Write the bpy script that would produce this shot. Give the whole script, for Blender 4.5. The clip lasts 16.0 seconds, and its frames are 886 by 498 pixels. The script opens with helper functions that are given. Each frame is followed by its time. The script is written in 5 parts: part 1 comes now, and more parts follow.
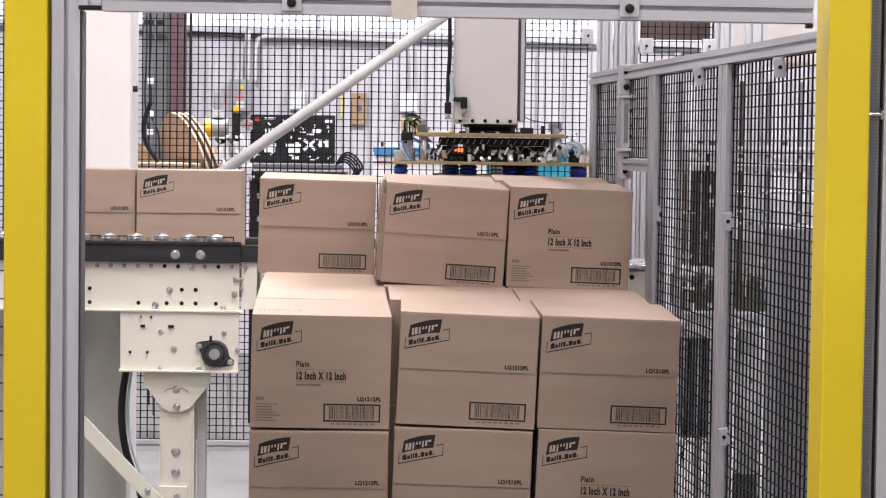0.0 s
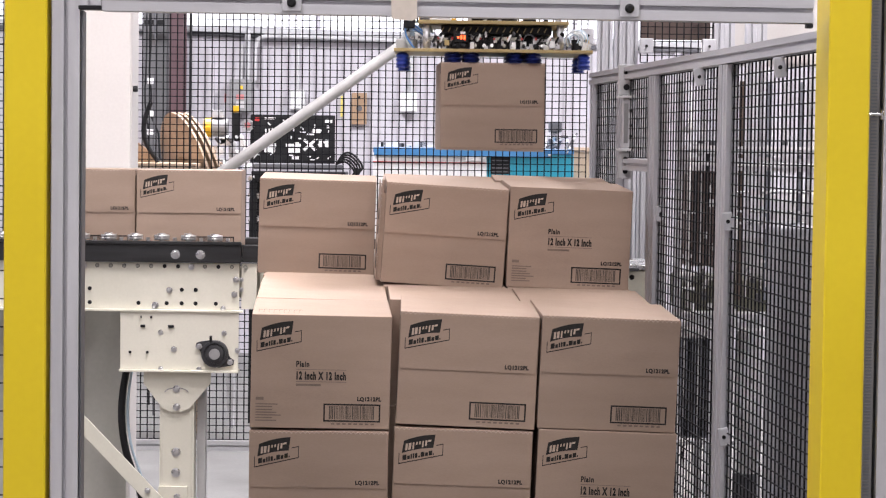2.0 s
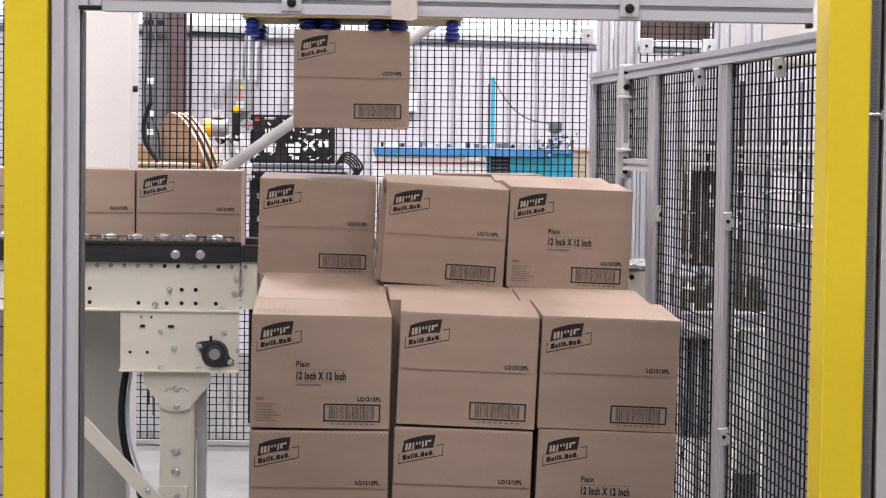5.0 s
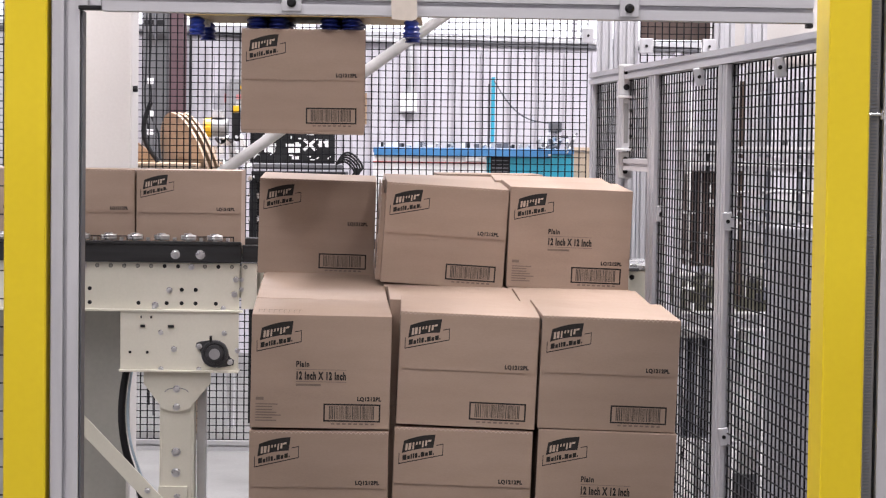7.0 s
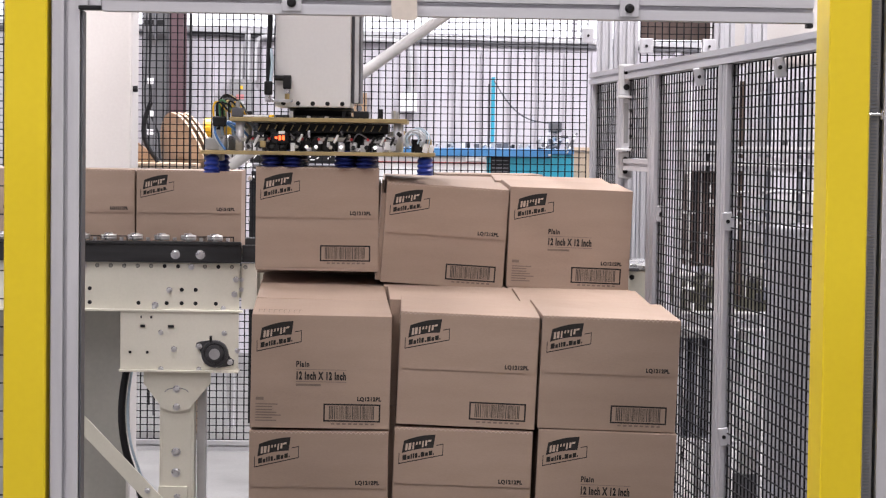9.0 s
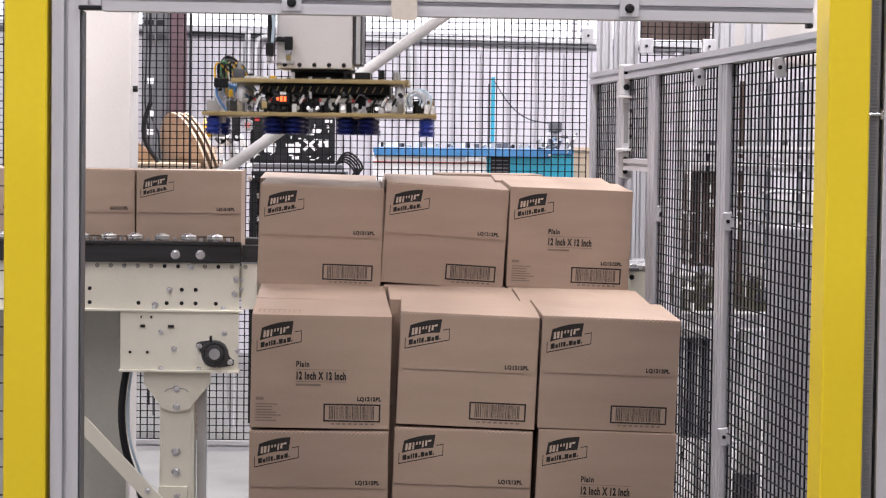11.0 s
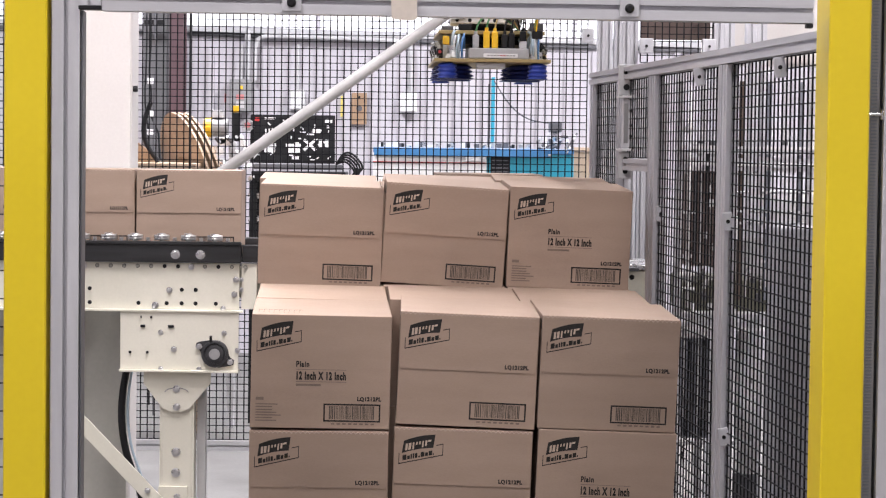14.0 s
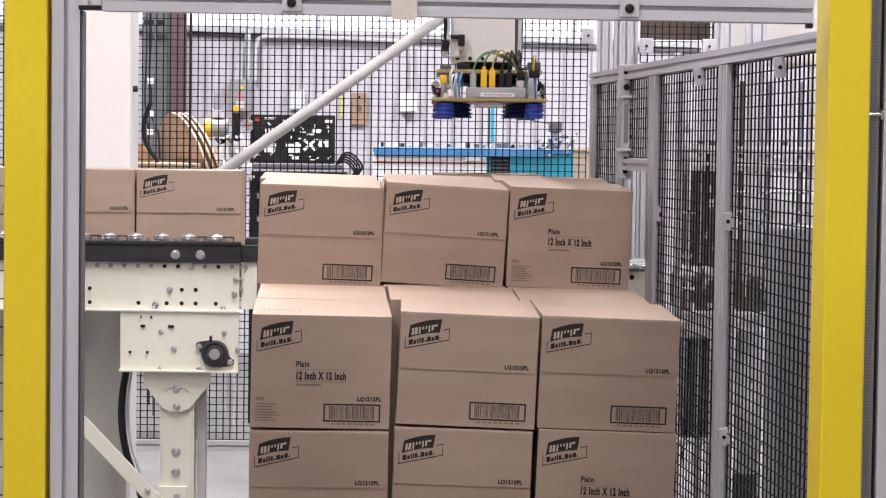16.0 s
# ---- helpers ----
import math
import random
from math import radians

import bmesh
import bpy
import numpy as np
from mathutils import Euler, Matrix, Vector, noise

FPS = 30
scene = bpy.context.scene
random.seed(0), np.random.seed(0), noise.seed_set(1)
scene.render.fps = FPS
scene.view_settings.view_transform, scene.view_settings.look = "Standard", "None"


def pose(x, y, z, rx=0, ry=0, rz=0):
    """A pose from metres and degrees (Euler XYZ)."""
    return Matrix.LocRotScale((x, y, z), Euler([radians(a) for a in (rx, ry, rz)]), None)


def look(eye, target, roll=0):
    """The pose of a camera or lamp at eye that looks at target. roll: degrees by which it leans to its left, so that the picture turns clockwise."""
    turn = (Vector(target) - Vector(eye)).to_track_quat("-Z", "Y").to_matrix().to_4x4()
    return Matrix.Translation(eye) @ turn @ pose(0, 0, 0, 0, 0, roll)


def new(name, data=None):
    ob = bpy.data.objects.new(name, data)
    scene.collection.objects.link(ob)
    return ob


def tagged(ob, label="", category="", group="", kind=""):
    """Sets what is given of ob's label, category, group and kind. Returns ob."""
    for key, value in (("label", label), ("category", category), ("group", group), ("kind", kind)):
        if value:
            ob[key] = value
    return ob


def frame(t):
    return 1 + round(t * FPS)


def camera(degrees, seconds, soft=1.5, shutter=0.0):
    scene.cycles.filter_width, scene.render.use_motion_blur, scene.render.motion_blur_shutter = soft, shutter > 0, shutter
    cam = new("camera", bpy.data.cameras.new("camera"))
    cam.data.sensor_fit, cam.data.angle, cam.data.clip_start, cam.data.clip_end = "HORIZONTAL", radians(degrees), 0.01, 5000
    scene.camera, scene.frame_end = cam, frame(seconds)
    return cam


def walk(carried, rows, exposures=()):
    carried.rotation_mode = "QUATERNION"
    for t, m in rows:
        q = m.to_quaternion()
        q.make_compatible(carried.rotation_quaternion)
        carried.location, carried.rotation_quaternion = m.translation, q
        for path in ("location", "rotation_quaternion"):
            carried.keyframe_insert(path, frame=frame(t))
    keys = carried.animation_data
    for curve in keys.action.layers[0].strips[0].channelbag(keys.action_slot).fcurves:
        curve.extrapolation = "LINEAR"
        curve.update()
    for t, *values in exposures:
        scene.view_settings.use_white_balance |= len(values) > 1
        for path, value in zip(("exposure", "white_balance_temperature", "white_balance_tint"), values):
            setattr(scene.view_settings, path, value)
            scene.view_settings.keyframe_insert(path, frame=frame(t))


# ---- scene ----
cam = camera(23.02, 16.0, soft=1.2, shutter=0.5)
EYE = (0.0, 0.0, 1.588)
VIEW = look(EYE, (0.0, 10.0, 1.588 - 0.4779), 0.75)
walk(cam, [(0.0, VIEW), (16.0, VIEW)], exposures=[(0.0, 0.0, 6480, 14), (16.0, 0.0, 6480, 14)])

# ---- world and light ----
world = bpy.data.worlds.new("hall_world")
scene.world = world
world.use_nodes = True
world.node_tree.nodes["Background"].inputs[0].default_value = (0.75, 0.8, 0.9, 1)
world.node_tree.nodes["Background"].inputs[1].default_value = 0.25


def hall_lamp(x, y, power, colour, sx=0.5, sy=2.2):
    data = bpy.data.lights.new("hall_lamp", "AREA")
    data.shape, data.size, data.size_y, data.energy = "RECTANGLE", sx, sy, power
    data.color = colour
    lamp = new("hall_lamp", data)
    lamp.matrix_world = pose(x, y, 4.9)
    return lamp


WARM, COOL = (1.0, 0.965, 0.96), (0.965, 0.96, 1.0)
# Out-of-view ceiling lamps, added and tuned to brighten each area.
LAMPS = [(-1.6, 2.0, 100, WARM), (1.6, 2.0, 78, WARM), (-0.1, 5.4, 235, WARM), (-2.0, 4.4, 65, WARM), (2.4, 7.7, 225, WARM), (-1.8, 11.6, 430, COOL), (2.0, 12.0, 420, COOL), (0.1, -2.0, 140, WARM)]
for lx, ly, lp, lc in LAMPS:
    hall_lamp(lx, ly, lp, lc)


# ---- materials ----
def base_material(name, rough=0.5, metal=0.0):
    m = bpy.data.materials.new(name)
    m.use_nodes = True
    b = m.node_tree.nodes["Principled BSDF"]
    b.inputs["Roughness"].default_value = rough
    b.inputs["Metallic"].default_value = metal
    return m, m.node_tree.nodes, m.node_tree.links, b


def grainy(name, col_a, col_b, scale=6.0, fine=90.0, rough=0.5, metal=0.0, bump=0.05, stretch=(1, 1, 1), vary=0.0, fine_amount=0.25, dent=0.0):
    """Two-scale mottled surface: slow stains, fine grain, light relief."""
    m, n, l, b = base_material(name, rough, metal)
    tex = n.new("ShaderNodeTexCoord")
    mp = n.new("ShaderNodeMapping")
    mp.inputs["Scale"].default_value = stretch
    l.new(tex.outputs["Object"], mp.inputs["Vector"])
    slow, quick = n.new("ShaderNodeTexNoise"), n.new("ShaderNodeTexNoise")
    slow.inputs["Scale"].default_value, slow.inputs["Detail"].default_value = scale, 5
    quick.inputs["Scale"].default_value, quick.inputs["Detail"].default_value = fine, 3
    l.new(mp.outputs[0], slow.inputs["Vector"])
    l.new(mp.outputs[0], quick.inputs["Vector"])
    mixf = n.new("ShaderNodeMix")
    mixf.inputs[0].default_value = fine_amount
    l.new(slow.outputs["Fac"], mixf.inputs[2])
    l.new(quick.outputs["Fac"], mixf.inputs[3])
    ramp = n.new("ShaderNodeValToRGB")
    ramp.color_ramp.elements[0].position, ramp.color_ramp.elements[1].position = 0.32, 0.68
    ramp.color_ramp.elements[0].color = (*col_a, 1)
    ramp.color_ramp.elements[1].color = (*col_b, 1)
    l.new(mixf.outputs[0], ramp.inputs[0])
    colour = ramp.outputs[0]
    if vary:
        info, hsv, ma = n.new("ShaderNodeObjectInfo"), n.new("ShaderNodeHueSaturation"), n.new("ShaderNodeMapRange")
        ma.inputs["To Min"].default_value, ma.inputs["To Max"].default_value = 1 - vary, 1 + vary
        l.new(info.outputs["Random"], ma.inputs["Value"])
        l.new(ma.outputs[0], hsv.inputs["Value"])
        l.new(colour, hsv.inputs["Color"])
        colour = hsv.outputs[0]
    l.new(colour, b.inputs["Base Color"])
    rr = n.new("ShaderNodeMapRange")
    rr.inputs["To Min"].default_value, rr.inputs["To Max"].default_value = max(rough - 0.08, 0.05), min(rough + 0.08, 1)
    l.new(slow.outputs["Fac"], rr.inputs["Value"])
    l.new(rr.outputs[0], b.inputs["Roughness"])
    if bump:
        bp = n.new("ShaderNodeBump")
        bp.inputs["Strength"].default_value, bp.inputs["Distance"].default_value = bump, 0.002
        l.new(mixf.outputs[0], bp.inputs["Height"])
        if dent:
            wide, db = n.new("ShaderNodeTexNoise"), n.new("ShaderNodeBump")
            wide.inputs["Scale"].default_value, wide.inputs["Detail"].default_value = 7.0, 2
            db.inputs["Strength"].default_value, db.inputs["Distance"].default_value = dent, 0.012
            info = n.new("ShaderNodeObjectInfo")
            shift = n.new("ShaderNodeVectorMath")
            l.new(tex.outputs["Object"], shift.inputs[0])
            l.new(info.outputs["Location"], shift.inputs[1])
            l.new(shift.outputs[0], wide.inputs["Vector"])
            l.new(wide.outputs["Fac"], db.inputs["Height"])
            l.new(db.outputs[0], bp.inputs["Normal"])
        l.new(bp.outputs[0], b.inputs["Normal"])
    return m


def plain(name, col, rough=0.5, metal=0.0):
    k = tuple(c * 0.86 for c in col)
    return grainy(name, k, tuple(min(c * 1.08, 1) for c in col), 9, 120, rough, metal, 0.03)


CARD = grainy("cardboard", (0.312, 0.225, 0.174), (0.382, 0.282, 0.221), 3.5, 160, 0.72, 0, 0.14, (1, 1, 5), 0.05, 0.35, 0.35)
CARD_EDGE = grainy("cardboard_edge", (0.42, 0.325, 0.26), (0.58, 0.47, 0.385), 30, 220, 0.9)
INK = grainy("box_ink", (0.014, 0.013, 0.013), (0.035, 0.031, 0.03), 60, 300, 0.7, 0, 0)
INK_SOFT = grainy("worn_box_ink", (0.04, 0.033, 0.028), (0.085, 0.068, 0.055), 60, 300, 0.75, 0, 0)
INK_FAINT = grainy("faint_ink", (0.16, 0.12, 0.1), (0.22, 0.165, 0.13), 60, 300, 0.75, 0, 0)
YELLOW = grainy("yellow_paint", (0.80, 0.60, 0.014), (0.87, 0.67, 0.02), 2.0, 70, 0.42, 0, 0.05)
ALU = grainy("aluminium_extrusion", (0.57, 0.57, 0.595), (0.71, 0.71, 0.735), 4, 200, 0.40, 0.4, 0.03, (12, 12, 0.6))
ALU_DULL = grainy("dull_aluminium", (0.52, 0.52, 0.555), (0.66, 0.66, 0.695), 4, 200, 0.45, 0.45, 0.03, (12, 12, 0.6))
STEEL = grainy("zinc_steel", (0.55, 0.55, 0.56), (0.75, 0.75, 0.76), 40, 200, 0.28, 0.9)
BLACK = grainy("black_plastic", (0.008, 0.008, 0.009), (0.02, 0.02, 0.022), 10, 140, 0.45)
WIRE = grainy("black_wire", (0.004, 0.004, 0.006), (0.009, 0.009, 0.012), 10, 140, 0.75)
BLACK_RAIL = grainy("black_rail_steel", (0.005, 0.005, 0.006), (0.028, 0.028, 0.031), 12, 260, 0.5, 0.0, 0.15, (0.3, 1, 4))
CREAM = grainy("cream_paint", (0.67, 0.65, 0.555), (0.77, 0.745, 0.65), 2.5, 140, 0.4, 0, 0.05)
WHITE = grainy("white_paint", (0.64, 0.61, 0.59), (0.75, 0.72, 0.70), 1.6, 100, 0.5, 0, 0.05)
MAST_WHITE = grainy("mast_white_paint", (0.71, 0.69, 0.675), (0.79, 0.77, 0.755), 2.4, 120, 0.4, 0, 0.04)
GOLD = grainy("gold_anodised_plate", (0.34, 0.255, 0.115), (0.43, 0.335, 0.16), 14, 200, 0.42, 0.35)
BLUE_RUBBER = grainy("blue_silicone", (0.009, 0.027, 0.22), (0.015, 0.046, 0.34), 20, 120, 0.38)
# Blue cup rubber with the shade under the plate put into its colour.
SHADED_BLUE_RUBBER = grainy("navy_rubber", (0.005, 0.010, 0.075), (0.010, 0.021, 0.15), 20, 120, 0.42)
GREY_MANIFOLD = plain("grey_valve_block", (0.42, 0.42, 0.43), 0.5, 0.2)
YELLOW_PLUG = plain("yellow_plug", (0.85, 0.5, 0.02), 0.4)
RED = plain("red_plastic", (0.45, 0.03, 0.03), 0.4)
CLEAR_HOSE = plain("pale_hose", (0.5, 0.62, 0.72), 0.25)
PALE_HOSE = plain("milky_hose", (0.72, 0.75, 0.78), 0.3)
BLUE_HOSE = plain("blue_hose", (0.10, 0.25, 0.55), 0.3)
GREEN_HOSE = plain("green_hose", (0.08, 0.25, 0.1), 0.35)
BRASS = plain("brass_fitting", (0.55, 0.42, 0.2), 0.3, 0.8)
TEAL = grainy("teal_machine_paint", (0.02, 0.26, 0.38), (0.03, 0.34, 0.47), 4, 90, 0.4)
BLUE_PAINT = grainy("blue_machine_paint", (0.04, 0.16, 0.36), (0.06, 0.22, 0.44), 4, 90, 0.4)
PANEL_WHITE = plain("white_panel", (0.8, 0.8, 0.8), 0.4)
FLOOR = grainy("sealed_concrete", (0.125, 0.122, 0.115), (0.22, 0.215, 0.205), 2.6, 60, 0.5, 0, 0.1, (0.9, 1.2, 1))
WALL = grainy("ribbed_wall_sheet", (0.47, 0.452, 0.485), (0.585, 0.565, 0.60), 0.7, 40, 0.55, 0, 0.06, (1, 1, 0.3))
CEIL = plain("ceiling_white", (0.72, 0.72, 0.72), 0.8)
MAROON = grainy("maroon_steel", (0.085, 0.045, 0.053), (0.115, 0.062, 0.07), 3, 80, 0.5)
DARK_GREY = plain("dark_grey_steel", (0.11, 0.11, 0.12), 0.5, 0.2)
MID_GREY = plain("grey_enclosure", (0.29, 0.29, 0.295), 0.5)
LIGHT_GREY = plain("light_grey_paint", (0.55, 0.55, 0.56), 0.5)
WOOD = grainy("pale_plywood", (0.39, 0.28, 0.195), (0.50, 0.375, 0.27), 5, 60, 0.7, 0, 0.1, (1, 6, 1))
BROWN_BOARD = plain("brown_board", (0.36, 0.24, 0.15), 0.8)
OLIVE = plain("olive_paint", (0.15, 0.148, 0.11), 0.5)
SLATE = grainy("slate_blue_paint", (0.17, 0.18, 0.215), (0.25, 0.26, 0.30), 6, 90, 0.45)
COLUMN_GREY = plain("dull_column_grey", (0.17, 0.168, 0.175), 0.5)
CABINET_GREY = grainy("cabinet_grey_paint", (0.24, 0.243, 0.27), (0.32, 0.323, 0.35), 3, 90, 0.5)
PINK_PLATE = plain("faded_red_plate", (0.6, 0.22, 0.22), 0.5)
PALE_YELLOW = plain("pale_yellow_marker", (0.75, 0.62, 0.16), 0.6)
BROWN_PANEL = grainy("brown_panel_board", (0.12, 0.083, 0.074), (0.18, 0.127, 0.11), 3, 60, 0.6)
BROWN_DARK = plain("dark_brown_panel", (0.10, 0.07, 0.055), 0.6)
SKIRT = grainy("dull_grey_sheet", (0.36, 0.355, 0.32), (0.46, 0.45, 0.41), 2.2, 80, 0.5, 0.1, 0.05)
DULL_PLUG = plain("dull_zinc_plug", (0.36, 0.35, 0.31), 0.5, 0.3)
PAPER = plain("paper_tag", (0.72, 0.64, 0.56), 0.9)
PALLET_WOOD = grainy("pallet_wood", (0.33, 0.23, 0.14), (0.46, 0.34, 0.22), 5, 70, 0.85, 0, 0.2, (1, 8, 8), 0.1)
BEARING = grainy("dark_cast_iron", (0.03, 0.03, 0.034), (0.07, 0.07, 0.075), 25, 160, 0.5, 0.3)

for dark in (WIRE, BLACK, SHADED_BLUE_RUBBER, INK):
    dark.node_tree.nodes["Principled BSDF"].inputs["Specular IOR Level"].default_value = 0.22


def glow(name, col, strength):
    m, n, l, b = base_material(name, 0.4)
    b.inputs["Base Color"].default_value = (*col, 1)
    b.inputs["Emission Color"].default_value = (*col, 1)
    b.inputs["Emission Strength"].default_value = strength
    return m


LED_RED = glow("red_display", (1.0, 0.12, 0.03), 3.0)
DAYLIGHT = glow("translucent_panel", (0.95, 0.96, 1.0), 0.95)
LAMP_GLOW = glow("lamp_diffuser", (1.0, 0.98, 0.97), 4.0)


# ---- mesh helpers ----
def link(name, bm, mat, parent=None, label="", smooth=False):
    me = bpy.data.meshes.new(name)
    bm.to_mesh(me)
    bm.free()
    if mat:
        me.materials.append(mat)
    if smooth:
        for p in me.polygons:
            p.use_smooth = True
    ob = new(name, me)
    ob.parent = parent
    if label:
        ob["label"] = label
    return ob


def part(name, bm, mat, parent, label="", smooth=False):
    return link(name, bm, mat, parent, label, smooth)


def again(ob, parent=None, at=None, name=None):
    """A further piece on the same mesh."""
    c = new(name or ob.name.split(".")[0], ob.data)
    c.parent = parent if parent else ob.parent
    if "label" in ob:
        c["label"] = ob["label"]
    if at is not None:
        c.matrix_basis = at
    return c


def empty(name, m=None):
    e = new(name)
    e.empty_display_size = 0.05
    if m is not None:
        e.matrix_basis = m
    return e


def cuboid(bm, x0, x1, y0, y1, z0, z1, bevel=0.0, rot=None):
    r = bmesh.ops.create_cube(bm, size=1)
    m = Matrix.Translation(((x0 + x1) / 2, (y0 + y1) / 2, (z0 + z1) / 2))
    if rot is not None:
        m = m @ rot
    m = m @ Matrix.Diagonal((x1 - x0, y1 - y0, z1 - z0, 1))
    bmesh.ops.transform(bm, matrix=m, verts=r["verts"])
    if bevel > 0:
        edges = list({e for v in r["verts"] for e in v.link_edges})
        bmesh.ops.bevel(bm, geom=edges, offset=bevel, segments=2, affect="EDGES", profile=0.6)
    return bm


def box(x0, x1, y0, y1, z0, z1, bevel=0.0):
    return cuboid(bmesh.new(), x0, x1, y0, y1, z0, z1, bevel)


def tube(bm, a, b, r, seg=14, r2=None):
    a, b = Vector(a), Vector(b)
    d = b - a
    m = Matrix.Translation((a + b) / 2) @ d.to_track_quat("Z", "Y").to_matrix().to_4x4()
    bmesh.ops.create_cone(bm, cap_ends=True, segments=seg, radius1=r, radius2=r if r2 is None else r2, depth=d.length, matrix=m)
    return bm


def rod(a, b, r, seg=14, r2=None):
    return tube(bmesh.new(), a, b, r, seg, r2)


def lathe(profile, seg=24, axis="Z"):
    """A turned shape from (radius, height) pairs."""
    bm = bmesh.new()
    rings = []
    for r, h in profile:
        ring = []
        for i in range(seg):
            a = 2 * math.pi * i / seg
            p = (r * math.cos(a), r * math.sin(a), h)
            if axis == "Y":
                p = (p[0], -p[2], p[1])
            ring.append(bm.verts.new(p))
        rings.append(ring)
    for u, v in zip(rings, rings[1:]):
        for i in range(seg):
            bm.faces.new((u[i], u[(i + 1) % seg], v[(i + 1) % seg], v[i]))
    bm.faces.new(list(reversed(rings[0])))
    bm.faces.new(rings[-1])
    bmesh.ops.recalc_face_normals(bm, faces=bm.faces)
    return bm


def plate_xz(points, y0, y1):
    """A flat plate in the x-z plane with an outline, from y0 to y1."""
    bm = bmesh.new()
    front = [bm.verts.new((x, y0, z)) for x, z in points]
    back = [bm.verts.new((x, y1, z)) for x, z in points]
    bm.faces.new(front)
    bm.faces.new(list(reversed(back)))
    n = len(points)
    for i in range(n):
        bm.faces.new((front[(i + 1) % n], front[i], back[i], back[(i + 1) % n]))
    bmesh.ops.recalc_face_normals(bm, faces=bm.faces)
    return bm


def hose(name, pts, r, mat, parent=None, label=""):
    """A bent round hose or cable through a few points."""
    cu = bpy.data.curves.new(name, "CURVE")
    cu.dimensions, cu.bevel_depth, cu.bevel_resolution, cu.resolution_u, cu.use_fill_caps = "3D", r, 3, 10, True
    sp = cu.splines.new("NURBS")
    sp.points.add(len(pts) - 1)
    for q, p in zip(sp.points, pts):
        q.co = (*p, 1)
    sp.use_endpoint_u, sp.order_u = True, 3
    tmp = bpy.data.objects.new(name, cu)
    scene.collection.objects.link(tmp)
    dg = bpy.context.evaluated_depsgraph_get()
    me = bpy.data.meshes.new_from_object(tmp.evaluated_get(dg))
    bpy.data.objects.remove(tmp)
    me.materials.clear()
    me.materials.append(mat)
    for p in me.polygons:
        p.use_smooth = True
    ob = new(name, me)
    ob.parent = parent
    if label:
        ob["label"] = label
    return ob


LETTERS = {}


def letters(text, height, width, mat, bold=0.05):
    """Built-in font as a thin mesh in the x-z plane, facing -y, its lower left corner at the origin."""
    key = (text, height, width)
    if key not in LETTERS:
        cu = bpy.data.curves.new("print", "FONT")
        cu.body, cu.size, cu.extrude, cu.offset, cu.space_character = text, 1.0, 0.0, bold, 1.16
        tmp = bpy.data.objects.new("print", cu)
        scene.collection.objects.link(tmp)
        dg = bpy.context.evaluated_depsgraph_get()
        me = bpy.data.meshes.new_from_object(tmp.evaluated_get(dg))
        bpy.data.objects.remove(tmp)
        co = np.empty(len(me.vertices) * 3)
        me.vertices.foreach_get("co", co)
        co = co.reshape(-1, 3)
        lo, hi = co.min(0), co.max(0)
        out = np.zeros_like(co)
        out[:, 0] = (co[:, 0] - lo[0]) / (hi[0] - lo[0]) * width
        out[:, 2] = (co[:, 1] - lo[1]) / (hi[1] - lo[1]) * height
        me.vertices.foreach_set("co", out.ravel())
        me.materials.clear()
        me.materials.append(mat)
        LETTERS[key] = me
    return LETTERS[key]


def many(name, boxes, mat, parent=None, label=""):
    """Many small straight bars joined in one mesh; each is x0, x1, y0, y1, z0, z1."""
    vs, fs = [], []
    for x0, x1, y0, y1, z0, z1 in boxes:
        k = len(vs)
        vs += [(x0, y0, z0), (x1, y0, z0), (x1, y1, z0), (x0, y1, z0), (x0, y0, z1), (x1, y0, z1), (x1, y1, z1), (x0, y1, z1)]
        fs += [(k, k + 3, k + 2, k + 1), (k + 4, k + 5, k + 6, k + 7), (k, k + 1, k + 5, k + 4), (k + 1, k + 2, k + 6, k + 5), (k + 2, k + 3, k + 7, k + 6), (k + 3, k, k + 4, k + 7)]
    me = bpy.data.meshes.new(name)
    me.from_pydata(vs, [], fs)
    me.materials.append(mat)
    ob = new(name, me)
    ob.parent = parent
    if label:
        ob["label"] = label
    return ob


# ---- hall ----
floor = tagged(link("floor", box(-7, 7, -5, 17.6, -0.2, 0.0), FLOOR), "smooth sealed grey concrete hall floor", "floor", kind="structure")
ceiling = tagged(link("ceiling", box(-7, 7, -5, 17.6, 5.6, 5.8), CEIL), "plain white hall ceiling", "ceiling", kind="structure")
wall_west = tagged(link("wall_west", box(-7.2, -7, -5, 17.6, 0, 5.6), WALL), "plain pale side wall of the hall", "wall", kind="structure")
wall_east = tagged(link("wall_east", box(7, 7.2, -5, 17.6, 0, 5.6), WALL), "plain pale side wall of the hall", "wall", kind="structure")
wall_south = tagged(link("wall_south", box(-7, 7, -5.2, -5, 0, 5.6), WALL), "plain pale wall of the hall", "wall", kind="structure")


